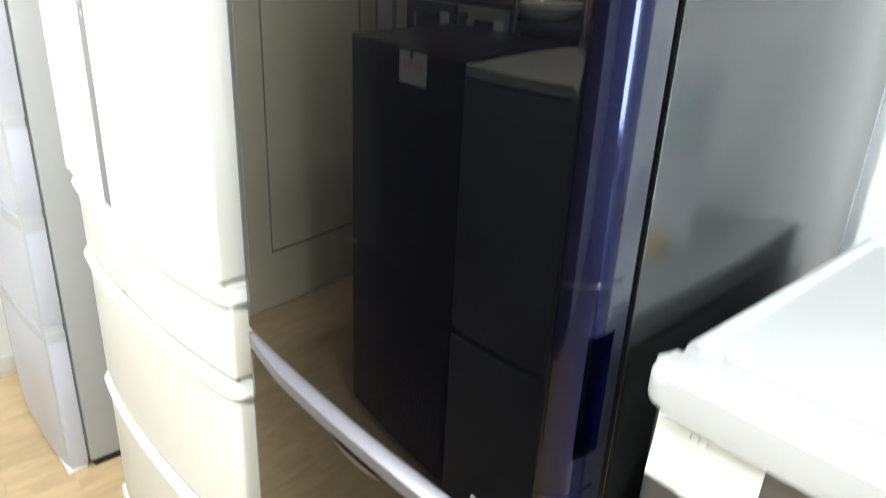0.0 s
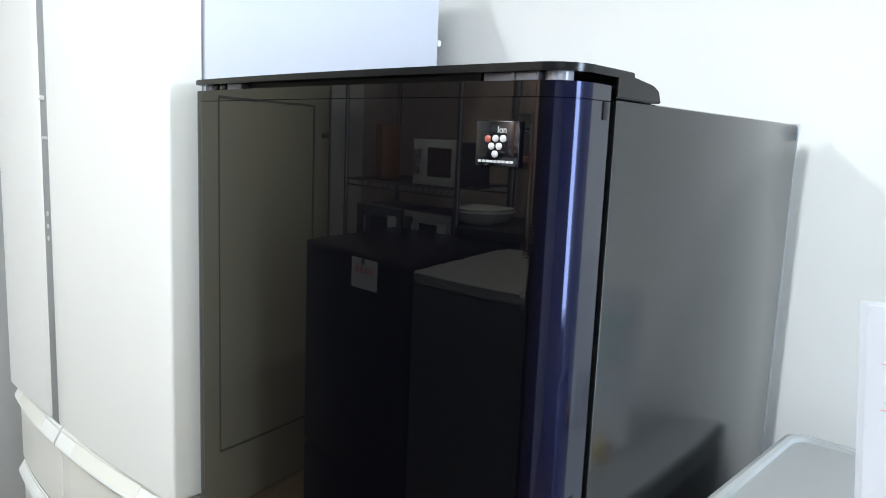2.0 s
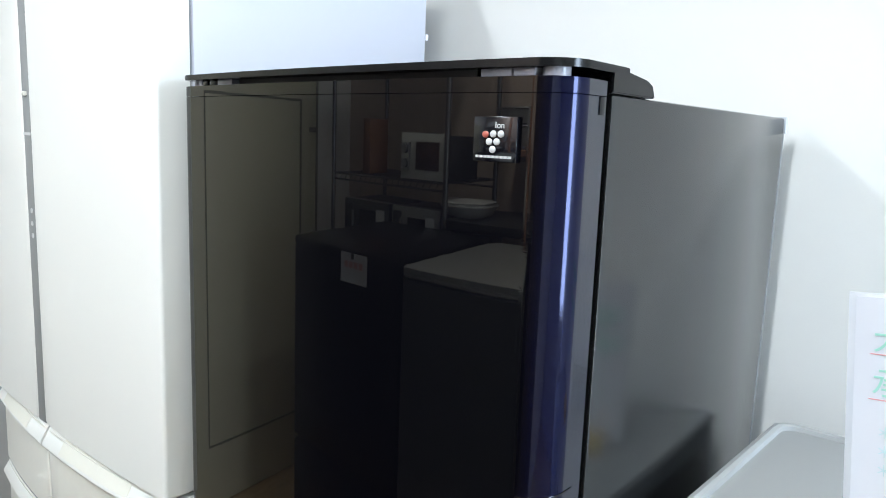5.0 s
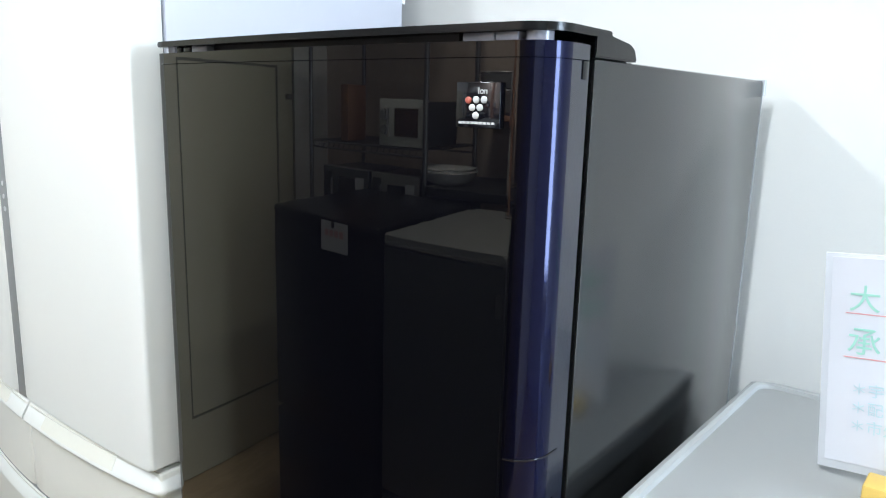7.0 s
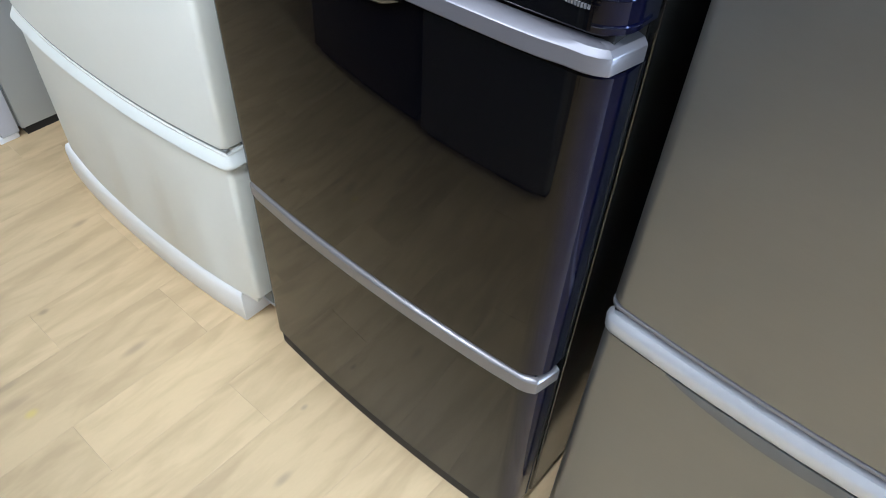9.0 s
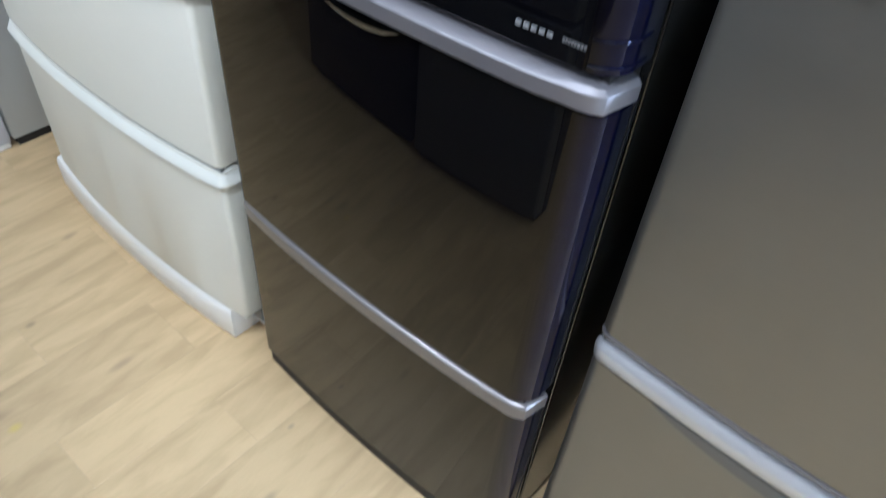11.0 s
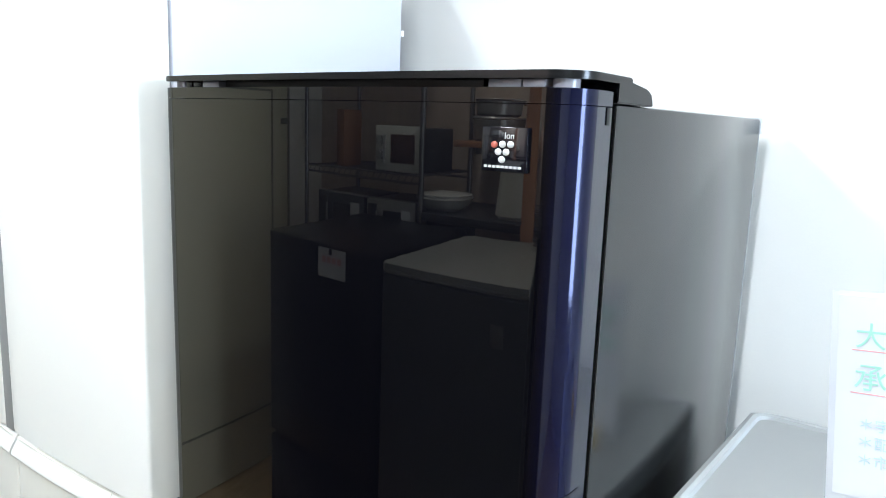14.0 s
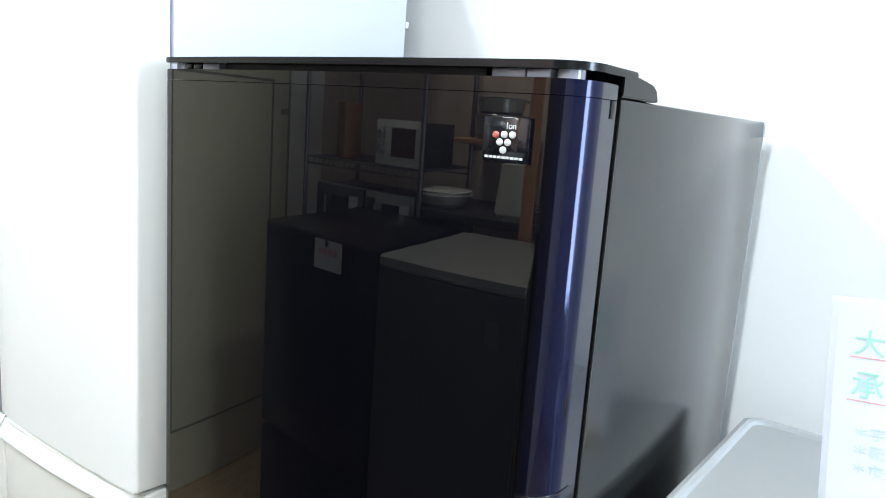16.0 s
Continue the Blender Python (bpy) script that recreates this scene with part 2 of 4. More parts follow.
TRIM = mat("off_white_trim", (0.66, 0.65, 0.58), rough=0.5, vary=0.03)
DOORP = mat("cream_door_paint", (0.60, 0.565, 0.42), rough=0.5, vary=0.03, scale=3)
GROOVE = mat("dark_groove", (0.22, 0.21, 0.17), rough=0.6, vary=0.1)
PAPER = mat("white_paper", (0.70, 0.71, 0.76), rough=0.7, vary=0.01)
NOTE = mat("yellowed_label_paper", (0.90, 0.91, 0.86), rough=0.7, vary=0.02)
GREEN = mat("green_marker", (0.38, 0.68, 0.58), rough=0.6, vary=0.15, scale=60)
PALEGREEN = mat("faded_green_marker", (0.72, 0.76, 0.66), rough=0.6, vary=0.15, scale=60)
PALEBLUE = mat("faded_blue_print", (0.56, 0.70, 0.74), rough=0.6, vary=0.15, scale=60)
RED = mat("red_ink", (0.76, 0.36, 0.38), rough=0.6, vary=0.1, scale=60)
BADGEW = mat("badge_white", (0.46, 0.46, 0.46), rough=0.3, vary=0.02)
BADGER = mat("badge_red", (0.34, 0.085, 0.06), rough=0.3, vary=0.03)
LOGO = mat("pale_print", (0.18, 0.185, 0.20), rough=0.4, vary=0.02)
LOGODIM = mat("dim_print", (0.11, 0.11, 0.12), rough=0.4, vary=0.02)
ACRYL = mat("clear_sleeve_plastic", (0.72, 0.74, 0.78), rough=0.12, vary=0.01)
YELLOW = mat("yellow_wood", (0.72, 0.50, 0.12), rough=0.5, vary=0.1, scale=20)
OPPBLACK = mat("black_enamel", (0.003, 0.003, 0.004), rough=0.2, vary=0.2)
# also colours the shade strip under the silver refrigerator's handle
OPPFRONT = mat("grey_enamel_and_groove_shade", (0.085, 0.09, 0.095), rough=0.3, vary=0.06)
OPPGREY = mat("dark_grey_enamel", (0.040, 0.042, 0.044), rough=0.35, vary=0.08)
OPPTOP = mat("grey_worktop_lid", (0.30, 0.305, 0.30), rough=0.4, vary=0.05)
RACK = mat("grey_steel_rack", (0.22, 0.22, 0.235), rough=0.3, metal=0.7, vary=0.1)
OVENW = mat("white_oven_enamel", (0.72, 0.72, 0.70), rough=0.35, vary=0.02)
OVENB = mat("black_oven_glass", (0.01, 0.01, 0.011), rough=0.08, vary=0.1)
# the brown of the mirrored room is put into this oven glass colour
OVENBR = mat("brown_reflection_glass", (0.09, 0.05, 0.035), rough=0.15, vary=0.2)
OVENS = mat("silver_oven_trim", (0.45, 0.45, 0.46), rough=0.3, metal=0.6, vary=0.04)
CARD = mat("brown_cardboard", (0.24, 0.12, 0.06), rough=0.7, vary=0.12, scale=12)
BROWN = mat("reddish_brown_wood", (0.52, 0.27, 0.17), rough=0.45, vary=0.25, scale=4, stretch=(6, 6, 0.6))
GREYP = mat("pale_enamel_dish", (0.66, 0.66, 0.66), rough=0.35, vary=0.05)
OAK = floor_material()
JOINT = mat("subfloor_brown", (0.34, 0.25, 0.16), rough=0.8, vary=0.1)


def glow(name, colour, strength):
    m = bpy.data.materials.new(name)
    m.use_nodes = True
    b = m.node_tree.nodes["Principled BSDF"]
    b.inputs["Base Color"].default_value = (0.8, 0.8, 0.8, 1)
    b.inputs["Emission Color"].default_value = (*colour, 1)
    b.inputs["Emission Strength"].default_value = strength
    return m


TUBE = glow("lit_tube_cover", (1.0, 0.96, 0.86), 5.0)

# ---- mesh helpers ----


def finish(name, bm, material, angle=35):
    me = bpy.data.meshes.new(name)
    bmesh.ops.recalc_face_normals(bm, faces=bm.faces)
    bm.to_mesh(me)
    bm.free()
    me.materials.append(material)
    me.shade_smooth()
    me.set_sharp_from_angle(angle=radians(angle))
    return me


def part(name, bm, material, parent, label="", angle=35):
    ob = new(name, finish(name, bm, material, angle))
    ob.parent = parent
    if parent is not None:
        ob.matrix_parent_inverse = parent.matrix_world.inverted()
    if label:
        ob["label"] = label
    return ob


def navy_corner(ob):
    """Gives the door's rounded right edge the navy material and its flat side the grey one."""
    ob.data.materials.append(NAVYGLOSS)
    ob.data.materials.append(SIDEGLOSS)
    for f in ob.data.polygons:
        if f.center.x > W - 0.037 and abs(f.normal.z) < 0.9:
            f.material_index = 2 if f.normal.x > 0.985 and f.center.y > 0.034 else 1
    return ob


def thing(name, at, label, category, group=""):
    ob = new(name)
    ob.empty_display_size = 0.1
    ob.matrix_world = Matrix.Translation(at)
    bpy.context.view_layer.update()
    return tagged(ob, label, category, group)


def structure(name, bm, material, label, category):
    return tagged(part(name, bm, material, None), label, category, kind="structure")


def prism(bm, pts, z0, z1, bevel=0.0, seg=2):
    """Upright body on a counter-clockwise plan outline, its rim edges rounded."""
    lo = [bm.verts.new((x, y, z0)) for x, y in pts]
    hi = [bm.verts.new((x, y, z1)) for x, y in pts]
    n = len(pts)
    rims = []
    for i in range(n):
        j = (i + 1) % n
        bm.faces.new((lo[i], lo[j], hi[j], hi[i]))
    bm.faces.new(hi)
    bm.faces.new(lo[::-1])
    if bevel:
        for ring in (lo, hi):
            for i in range(n):
                rims.append(bm.edges.get((ring[i], ring[(i + 1) % n])))
        bmesh.ops.bevel(bm, geom=rims, offset=bevel, segments=seg, affect="EDGES", profile=0.5, clamp_overlap=True)
    return bm


def box(bm, x0, x1, y0, y1, z0, z1, bevel=0.0, seg=2):
    vs = [bm.verts.new((x, y, z)) for x in (x0, x1) for y in (y0, y1) for z in (z0, z1)]
    fs = [bm.faces.new([vs[i] for i in f]) for f in ((0, 1, 3, 2), (4, 6, 7, 5), (0, 4, 5, 1), (2, 3, 7, 6), (0, 2, 6, 4), (1, 5, 7, 3))]
    if bevel:
        es = {e for f in fs for e in f.edges}
        bmesh.ops.bevel(bm, geom=list(es), offset=bevel, segments=seg, affect="EDGES", profile=0.5, clamp_overlap=True)
    return bm


def new_box(*a, **k):
    return box(bmesh.new(), *a, **k)


def tube(bm, p0, p1, r, n=10):
    p0, p1 = Vector(p0), Vector(p1)
    m = Matrix.Translation((p0 + p1) / 2) @ (p1 - p0).to_track_quat("Z", "Y").to_matrix().to_4x4()
    bmesh.ops.create_cone(bm, cap_ends=True, segments=n, radius1=r, radius2=r, depth=(p1 - p0).length, matrix=m)
    return bm


def round_rect(x0, x1, y0, y1, r, n=6):
    pts = []
    for cx, cy, a0 in ((x1 - r, y0 + r, -90), (x1 - r, y1 - r, 0), (x0 + r, y1 - r, 90), (x0 + r, y0 + r, 180)):
        for i in range(n + 1):
            a = radians(a0 + 90 * i / n)
            pts.append((cx + r * math.cos(a), cy + r * math.sin(a)))
    return pts


def normals(path):
    """Outward (front) normals of a plan line that runs left to right."""
    out = []
    for i in range(len(path)):
        a, b = Vector(path[max(i - 1, 0)]), Vector(path[min(i + 1, len(path) - 1)])
        d = (b - a).normalized()
        out.append((d.y, -d.x))
    return out


def sweep(bm, path, section):
    """A closed cross-section of (outward, z) pairs, given for each place s from 0 to 1, carried along a plan line."""
    nrm, rows = normals(path), []
    for i, ((x, y), (nx, ny)) in enumerate(zip(path, nrm)):
        s = i / (len(path) - 1)
        rows.append([bm.verts.new((x + nx * o, y + ny * o, z)) for o, z in section(s)])
    k = len(rows[0])
    for a, b in zip(rows, rows[1:]):
        for i in range(k):
            bm.faces.new((a[i], b[i], b[(i + 1) % k], a[(i + 1) % k]))
    bm.faces.new(rows[0][::-1])
    bm.faces.new(rows[-1])
    return bm


def writing(text, size, m, material, parent, name="lettering"):
    """Lettering as a thin mesh."""
    c = bpy.data.curves.new("lettering", "FONT")
    c.body, c.size, c.extrude = text, size, 0.0003
    tmp = new("lettering_tmp", c)
    dg = bpy.context.evaluated_depsgraph_get()
    me = bpy.data.meshes.new_from_object(tmp.evaluated_get(dg))
    bpy.data.objects.remove(tmp)
    me.materials.clear()
    me.materials.append(material)
    me.transform(m)
    ob = new(name, me)
    ob.parent = parent
    ob.matrix_parent_inverse = parent.matrix_world.inverted()
    return ob


# ---- the room ----
T = 0.12
structure("wall_north", new_box(X0 - T, X1 + T, Y1, Y1 + T, -0.05, ZC), WALL, "white textured wallpaper wall behind the appliances", "wall")
structure("wall_west", new_box(X0 - T, X0, Y0, Y1, -0.05, ZC), WALL, "white wallpaper wall at the end of the aisle", "wall")
structure("wall_south", new_box(X0 - T, 0.15, Y0 - T, Y0, -0.05, ZC), WOODWALL, "brown board wall behind the steel rack", "wall")
# unseen stretch of wall, made dark so the black door's edge mirrors little light
structure("wall_south_2", new_box(0.15, 1.7, Y0 - T, Y0, -0.05, ZC), DARKWALL, "unseen wall across the aisle, darkened for the black door's reflection", "wall")
structure("wall_south_3", new_box(1.7, X1 + T, Y0 - T, Y0, -0.05, ZC), WALL, "white wallpaper wall across the aisle", "wall")
bm = bmesh.new()
box(bm, X1, X1 + T, Y0, WY0, -0.05, ZC)
box(bm, X1, X1 + T, WY1, Y1, -0.05, ZC)
box(bm, X1, X1 + T, WY0, WY1, -0.05, WZ0)
box(bm, X1, X1 + T, WY0, WY1, WZ1, ZC)
structure("wall_east", bm, WALL, "white wall with the shop window opening", "wall")
structure("ceiling", new_box(X0 - T, X1 + T, Y0 - T, Y1 + T, ZC + 0.002, ZC + 0.1), CEIL, "plain white ceiling board over the shop", "ceiling")
structure("baseboard", new_box(X0, X0 + 0.012, Y0 + 0.1, Y1 - 0.002, 0.0, 0.07, 0.003), TRIM, "off-white skirting board along the end wall", "baseboard")

# door in the end wall, with one long panel outlined by a dark groove
dy0, dy1 = -1.60, -0.50
door = structure("door_1", new_box(X0 + 0.002, X0 + 0.035, dy0, dy1, 0.005, 2.0, 0.003), DOORP, "cream painted closed door with one long panel", "door")
gx = X0 + 0.0355
for a, b, c, d in ((-1.475, -1.461, 0.26, 1.69), (-0.740, -0.730, 0.26, 1.69), (-1.461, -0.740, 0.26, 0.270), (-1.461, -0.740, 1.680, 1.69)):
    part("panel_groove", new_box(gx, gx + 0.002, a, b, c, d), GROOVE, door)
part("door_gap", new_box(X0 + 0.001, X0 + 0.03, dy0 - 0.022, dy0 - 0.004, 0.005, 2.0), GROOVE, door)
part("hinge", new_box(gx, gx + 0.006, dy0 + 0.0, dy0 + 0.06, 1.545, 1.57, 0.002), GROOVE, door)

# ceiling lights
for lx, ly in LAMPS:
    cl = thing("ceiling_light", (lx, ly, ZC), "white ceiling light fitting with a lit tube", "ceiling light", "ceiling lights")
    part("housing", new_box(lx - 0.09, lx + 0.09, ly - 0.62, ly + 0.62, ZC - 0.05, ZC, 0.008), OVENW, cl)
    part("tube", tube(bmesh.new(), (lx, ly - 0.58, ZC - 0.066), (lx, ly + 0.58, ZC - 0.066), 0.014), TUBE, cl, "lit fluorescent tube")

# window frame of the shop window
win = structure("window_1", new_box(X1 - 0.01, X1 + 0.02, WY0 - 0.05, WY0, WZ0 - 0.05, WZ1 + 0.05, 0.004), TRIM, "bright shop window with a pale frame", "window")
part("window_frame", new_box(X1 - 0.01, X1 + 0.02, WY1, WY1 + 0.05, WZ0 - 0.05, WZ1 + 0.05, 0.004), TRIM, win)
part("window_frame", new_box(X1 - 0.01, X1 + 0.02, WY0, WY1, WZ1, WZ1 + 0.05, 0.004), TRIM, win)
part("window_sill", new_box(X1 - 0.03, X1 + 0.02, WY0, WY1, WZ0 - 0.05, WZ0, 0.004), TRIM, win)

# ---- the black refrigerator ----
W, HTOP, BACK = 0.603, 1.596, 0.0645


def black_front(r=0.036, bulge=0.012):
    """Plan line of the door front, left to right: small left radius, bowed face, round right corner."""
    pts = []
    for i in range(5):
        a = radians(180 + 90 * i / 4)
        pts.append((0.012 + 0.012 * math.cos(a), 0.013 + 0.012 * math.sin(a)))
    for x in np.linspace(0.02, W - r, 22):
        s = (x - 0.012) / (W - r - 0.012)
        pts.append((x, 0.001 - bulge * 3.6 * s * (1 - s) - 0.002 * s))
    y_end = pts[-1][1]
    for i in range(1, 15):
        a = radians(-90 + 90 * i / 14)
        pts.append((W - r + r * math.cos(a), y_end + r + r * math.sin(a)))
    return pts


BF = black_front()
BO = BF + [(W, 0.040), (W, 0.050), (W, BACK), (0.0, BACK)]
# the same plan where the grip pocket is cut into the right side
PO = BF[:-6] + [(W - 0.003, 0.016), (W - 0.012, 0.018), (W - 0.024, 0.020), (W - 0.026, 0.024), (W - 0.026, 0.030), (W - 0.026, 0.036)] + \
    [(W - 0.026, 0.046), (W - 0.001, 0.050), (W, BACK), (0.0, BACK)]


def rings(bm, levels):
    """Skin over plan outlines of equal length, stacked by height."""
    rows = [[bm.verts.new((x, y, z)) for x, y in pts] for pts, z in levels]
    n = len(rows[0])
    for a, b in zip(rows, rows[1:]):
        for i in range(n):
            j = (i + 1) % n
            if (a[i].co - b[i].co).length > 1e-6 or (a[j].co - b[j].co).length > 1e-6:
                bm.faces.new((a[i], a[j], b[j], b[i]))
    bm.faces.new(rows[-1])
    bm.faces.new(rows[0][::-1])
    return bm


def shrink(pts, d):
    c = normals(pts[:len(BF)])
    return [(x - nx * d, y - ny * d) for (x, y), (nx, ny) in zip(pts[:len(BF)], c)] + [(x - d if x > 0.3 else x + d, y) for x, y in pts[len(BF):]]


fr = thing("refrigerator", (0.3, 0.28, 0), "glossy black three-door refrigerator with navy sheen and silver handle strips", "refrigerator")
part("cabinet", new_box(0.004, W, 0.0755, 0.570, 0.02, HTOP, 0.004), SIDE, fr, "charcoal metallic cabinet side")
part("back_cover", new_box(0.02, W - 0.001, 0.5705, 0.577, 0.10, 1.589, 0.002), RSIDE, fr, "pale grey rear cover edge")
part("rear_corner", new_box(W - 0.012, W + 0.0014, 0.5704, 0.580, 1.575, 1.5975, 0.001), LFBAND, fr, "pale grey rear corner piece")
part("gasket", new_box(0.012, W - 0.016, BACK - 0.004, 0.078, 0.03, HTOP - 0.004), DARK, fr)
ud = part("upper_door", rings(bmesh.new(), [(shrink(BO, 0.002), 0.939), (BO, 0.941), (BO, 1.060), (PO, 1.0601), (PO, 1.187), (BO, 1.1871), (BO, 1.5925), (shrink(BO, 0.0005), 1.593)]),
          GLOSS, fr, "mirror-gloss black door with fine brushed lines", 24)
navy_corner(ud)
part("grip_pocket", new_box(W - 0.0262, W - 0.0252, 0.0245, 0.0455, 1.061, 1.187), DARK, ud, "dark grip pocket")
corner = BF[len(BF) - 13:] + [(W, 0.050)]
for z in (1.019, 0.972, 0.948):
    part("corner_ring", sweep(bmesh.new(), corner, lambda s, z=z: [(-0.002, z - 0.0015), (0.0008, z - 0.0015), (0.0014, z - 0.0004), (0.0010, z + 0.0012), (-0.002, z + 0.0028)]), NAVYGLOSS, ud)
part("corner_ring", sweep(bmesh.new(), corner, lambda s: [(-0.002, 1.2340), (0.0005, 1.2340), (0.0008, 1.2350), (0.0005, 1.2360), (-0.002, 1.2360)]), GLOSS_CAP, ud)
part("door_foot_line", sweep(bmesh.new(), BF[24:], lambda s: [(-0.002, 0.9705), (0.0004, 0.9705), (0.0004, 0.9718), (-0.002, 0.9718)]), GLOSS_CAP, ud)
navy_corner(part("top_cap", prism(bmesh.new(), BO, 1.5932, 1.6065, 0.0006), GLOSS, ud, "", 24))
part("corner_clip", new_box(W - 0.0005, W + 0.0010, 0.0525, 0.0625, 1.577, 1.5925, 0.0004), LID_GREY, ud)
# lid with hinge cover
lid_pts = [(x + (0.002 if x > 0.5 else 0), y - 0.002) for x, y in BF] + [(W + 0.002, 0.10), (0.0, 0.10)]
lid = part("lid", prism(bmesh.new(), lid_pts, 1.6142, 1.6210, 0.002), LID_GREY, fr, "dark grey plastic lid plate")
bm = bmesh.new()
prof = [(0.072, 1.5968), (0.156, 1.5968), (0.150, 1.6085), (0.141, 1.6125), (0.072, 1.6205)]
a = [bm.verts.new((0.003, y, z)) for y, z in prof]
b = [bm.verts.new((W + 0.0015, y, z)) for y, z in prof]
bm.faces.new(a), bm.faces.new(b[::-1])
for i in range(5):
    bm.faces.new((a[i], b[i], b[(i + 1) % 5], a[(i + 1) % 5]))
bmesh.ops.bevel(bm, geom=list(bm.edges), offset=0.0012, segments=2, affect="EDGES")
part("hinge_cover", bm, LID_GREY, lid)
part("lid_shadow_gap", new_box(0.10, 0.50, 0.012, 0.068, 1.6068, 1.6140), DARK, lid)
for hx0, hx1, m_ in ((0.085, 0.118, CLEAR), (0.040, 0.047, CLEAR), (0.050, 0.062, LID_GREY), (0.512, 0.546, CLEAR), (0.5475, 0.570, CLEAR), (0.066, 0.083, LID_GREY)):
    part("hinge", new_box(hx0, hx1, 0.0015, 0.05, 1.6067, 1.6140, 0.001), m_, fr)
part("hinge", tube(bmesh.new(), (0.582, 0.016, 1.6067), (0.582, 0.016, 1.6140), 0.012, 16), CLEAR, fr, "pale hinge bush")
part("hinge", tube(bmesh.new(), (0.026, 0.016, 1.6067), (0.026, 0.016, 1.6140), 0.010, 16), CLEAR, fr, "pale hinge bush")

# drawers under the upper door
navy_corner(part("middle_drawer", rings(bmesh.new(), [(shrink(BO, 0.002), 0.4435), (BO, 0.4455), (BO, 0.899), (shrink(BO, 0.002), 0.901)]), GLOSS, fr, "gloss black drawer front", 24))
navy_corner(part("bottom_drawer", rings(bmesh.new(), [(shrink(BO, 0.002), 0.036), (BO, 0.038), (BO, 0.4094), (shrink(BO, 0.0005), 0.4098)]), GLOSS, fr, "gloss black drawer front", 24))
part("seam", new_box(0.008, W - 0.01, 0.012, 0.072, 0.4102, 0.446), DARK, fr)
part("seam", new_box(0.008, W - 0.01, 0.012, 0.072, 0.898, 0.941), DARK, fr)
part("plinth", prism(bmesh.new(), [(x, y + 0.004) for x, y in BF[4:-8]] + [(W - 0.012, 0.5), (0.012, 0.5)], 0.0, 0.0355, 0.002), DARK, fr)
for z0, z1 in ((0.04, 0.402), (0.447, 0.898), (0.943, 1.592)):
    part("left_edge_trim", new_box(-0.0012, 0.0006, 0.0135, 0.0165, z0, z1), LFBAND, fr, "thin pale left edge line")
for z0, z1 in ((0.04, 0.400), (0.446, 0.898)):
    part("edge_trim", new_box(W - 0.001, W + 0.0009, 0.0565, 0.0580, z0, z1), DARK, fr, "thin dark edge line")


def strip_line(out):
    """Plan line of a handle strip: bowed beyond the door, then a sharp turn round the right corner."""
    pts = [(0.0, 0.012), (0.003, 0.003)]
    for x in np.linspace(0.02, 0.56, 24):
        s = (x - 0.012) / (W - 0.048)
        pts.append((x, -0.001 - 0.043 * s * (1 - s) - 0.002 * s - out * min(1, 5 * s, 6 * (1.10 - s)) + 0.001))
    y = pts[-1][1]
    return pts + [(0.578, y + 0.0015), (0.590, y + 0.005), (0.5995, y + 0.0105), (0.6005, y + 0.0115), (0.6085, 0.045), (0.6086, 0.046)]


part("handle", sweep(bmesh.new(), strip_line(0.010), lambda s: [(-0.018, 0.9065), (-0.0015, 0.9065), (0.0, 0.9080), (0.0, 0.9245), (-0.0010, 0.9258), (-0.014 if s < 0.8 else -0.005, 0.9305), (-0.018, 0.9330)]),
     SILVER, fr, "silver handle strip")
part("handle", sweep(bmesh.new(), strip_line(0.003), lambda s: [(-0.014, 0.4110), (-0.001, 0.4110), (0.0, 0.4120), (0.0, 0.4345), (-0.0012, 0.4360), (-0.005, 0.4388), (-0.014, 0.4395)]),
     SILVER_DIM, fr, "thin taupe silver strip")
# finger grip under the broad strip
gp = [p for p in strip_line(0.006) if 0.235 < p[0] < 0.385]


def grip_section(s):
    d = 0.020 * max(0.03, math.sin(math.pi * s)) ** 0.4
    return [(-0.014, 0.9062), (-0.002, 0.9062), (0.0010, 0.9045)] + \
        [(-0.004 + 0.006 * math.cos(a), 0.9040 - d * (0.4 + 0.6 * math.sin(a))) for a in (0.0, 0.3, 0.6, 0.9, 1.2, 1.57)] + [(-0.014, 0.894)]


part("finger_grip", sweep(bmesh.new(), gp, grip_section), CHROME, fr, "dark chrome finger grip")

# badge with a cluster of dots
badge = part("badge", new_box(0.5130, 0.5600, -0.0056, -0.0010, 1.5335, 1.5725, 0.0007), GLOSS_CAP, fr, "black square badge with white and red dots")
BX, BZ, BY = 0.5360, 1.5530, -0.0059
for gx_, gz_, m_ in ((-0.0095, 0.0040, BADGER), (-0.0010, 0.0045, BADGEW), (0.0073, 0.0046, BADGEW), (-0.0052, -0.0022, BADGEW), (0.0030, -0.0021, BADGEW), (-0.0012, -0.0088, BADGEW)):
    bm = bmesh.new()
    bmesh.ops.create_uvsphere(bm, u_segments=14, v_segments=8, radius=1,
                              matrix=Matrix.Translation((BX + gx_, BY, BZ + gz_)) @ Matrix.Diagonal((0.0036, 0.0012, 0.0031, 1)))
    part("dot", bm, m_, badge)
writing("Ion", 0.0080, Matrix.Translation((BX + 0.0005, BY, BZ + 0.0095)) @ Matrix.Rotation(radians(90), 4, "X"), BADGEW, badge)
for i in range(9):
    part("print_bar", new_box(0.5165 + i * 0.0044, 0.5199 + i * 0.0044, BY - 0.0003, BY + 0.0006, 1.5368, 1.5389), BADGEW, badge)
# maker's mark and type mark on the upper door's foot, as bars
for i in range(5):
    part("print_bar", new_box(0.5005 + i * 0.0080, 0.5060 + i * 0.0080, -0.0072 + i * 0.0008, -0.002, 0.9588, 0.9636), LOGO, ud)
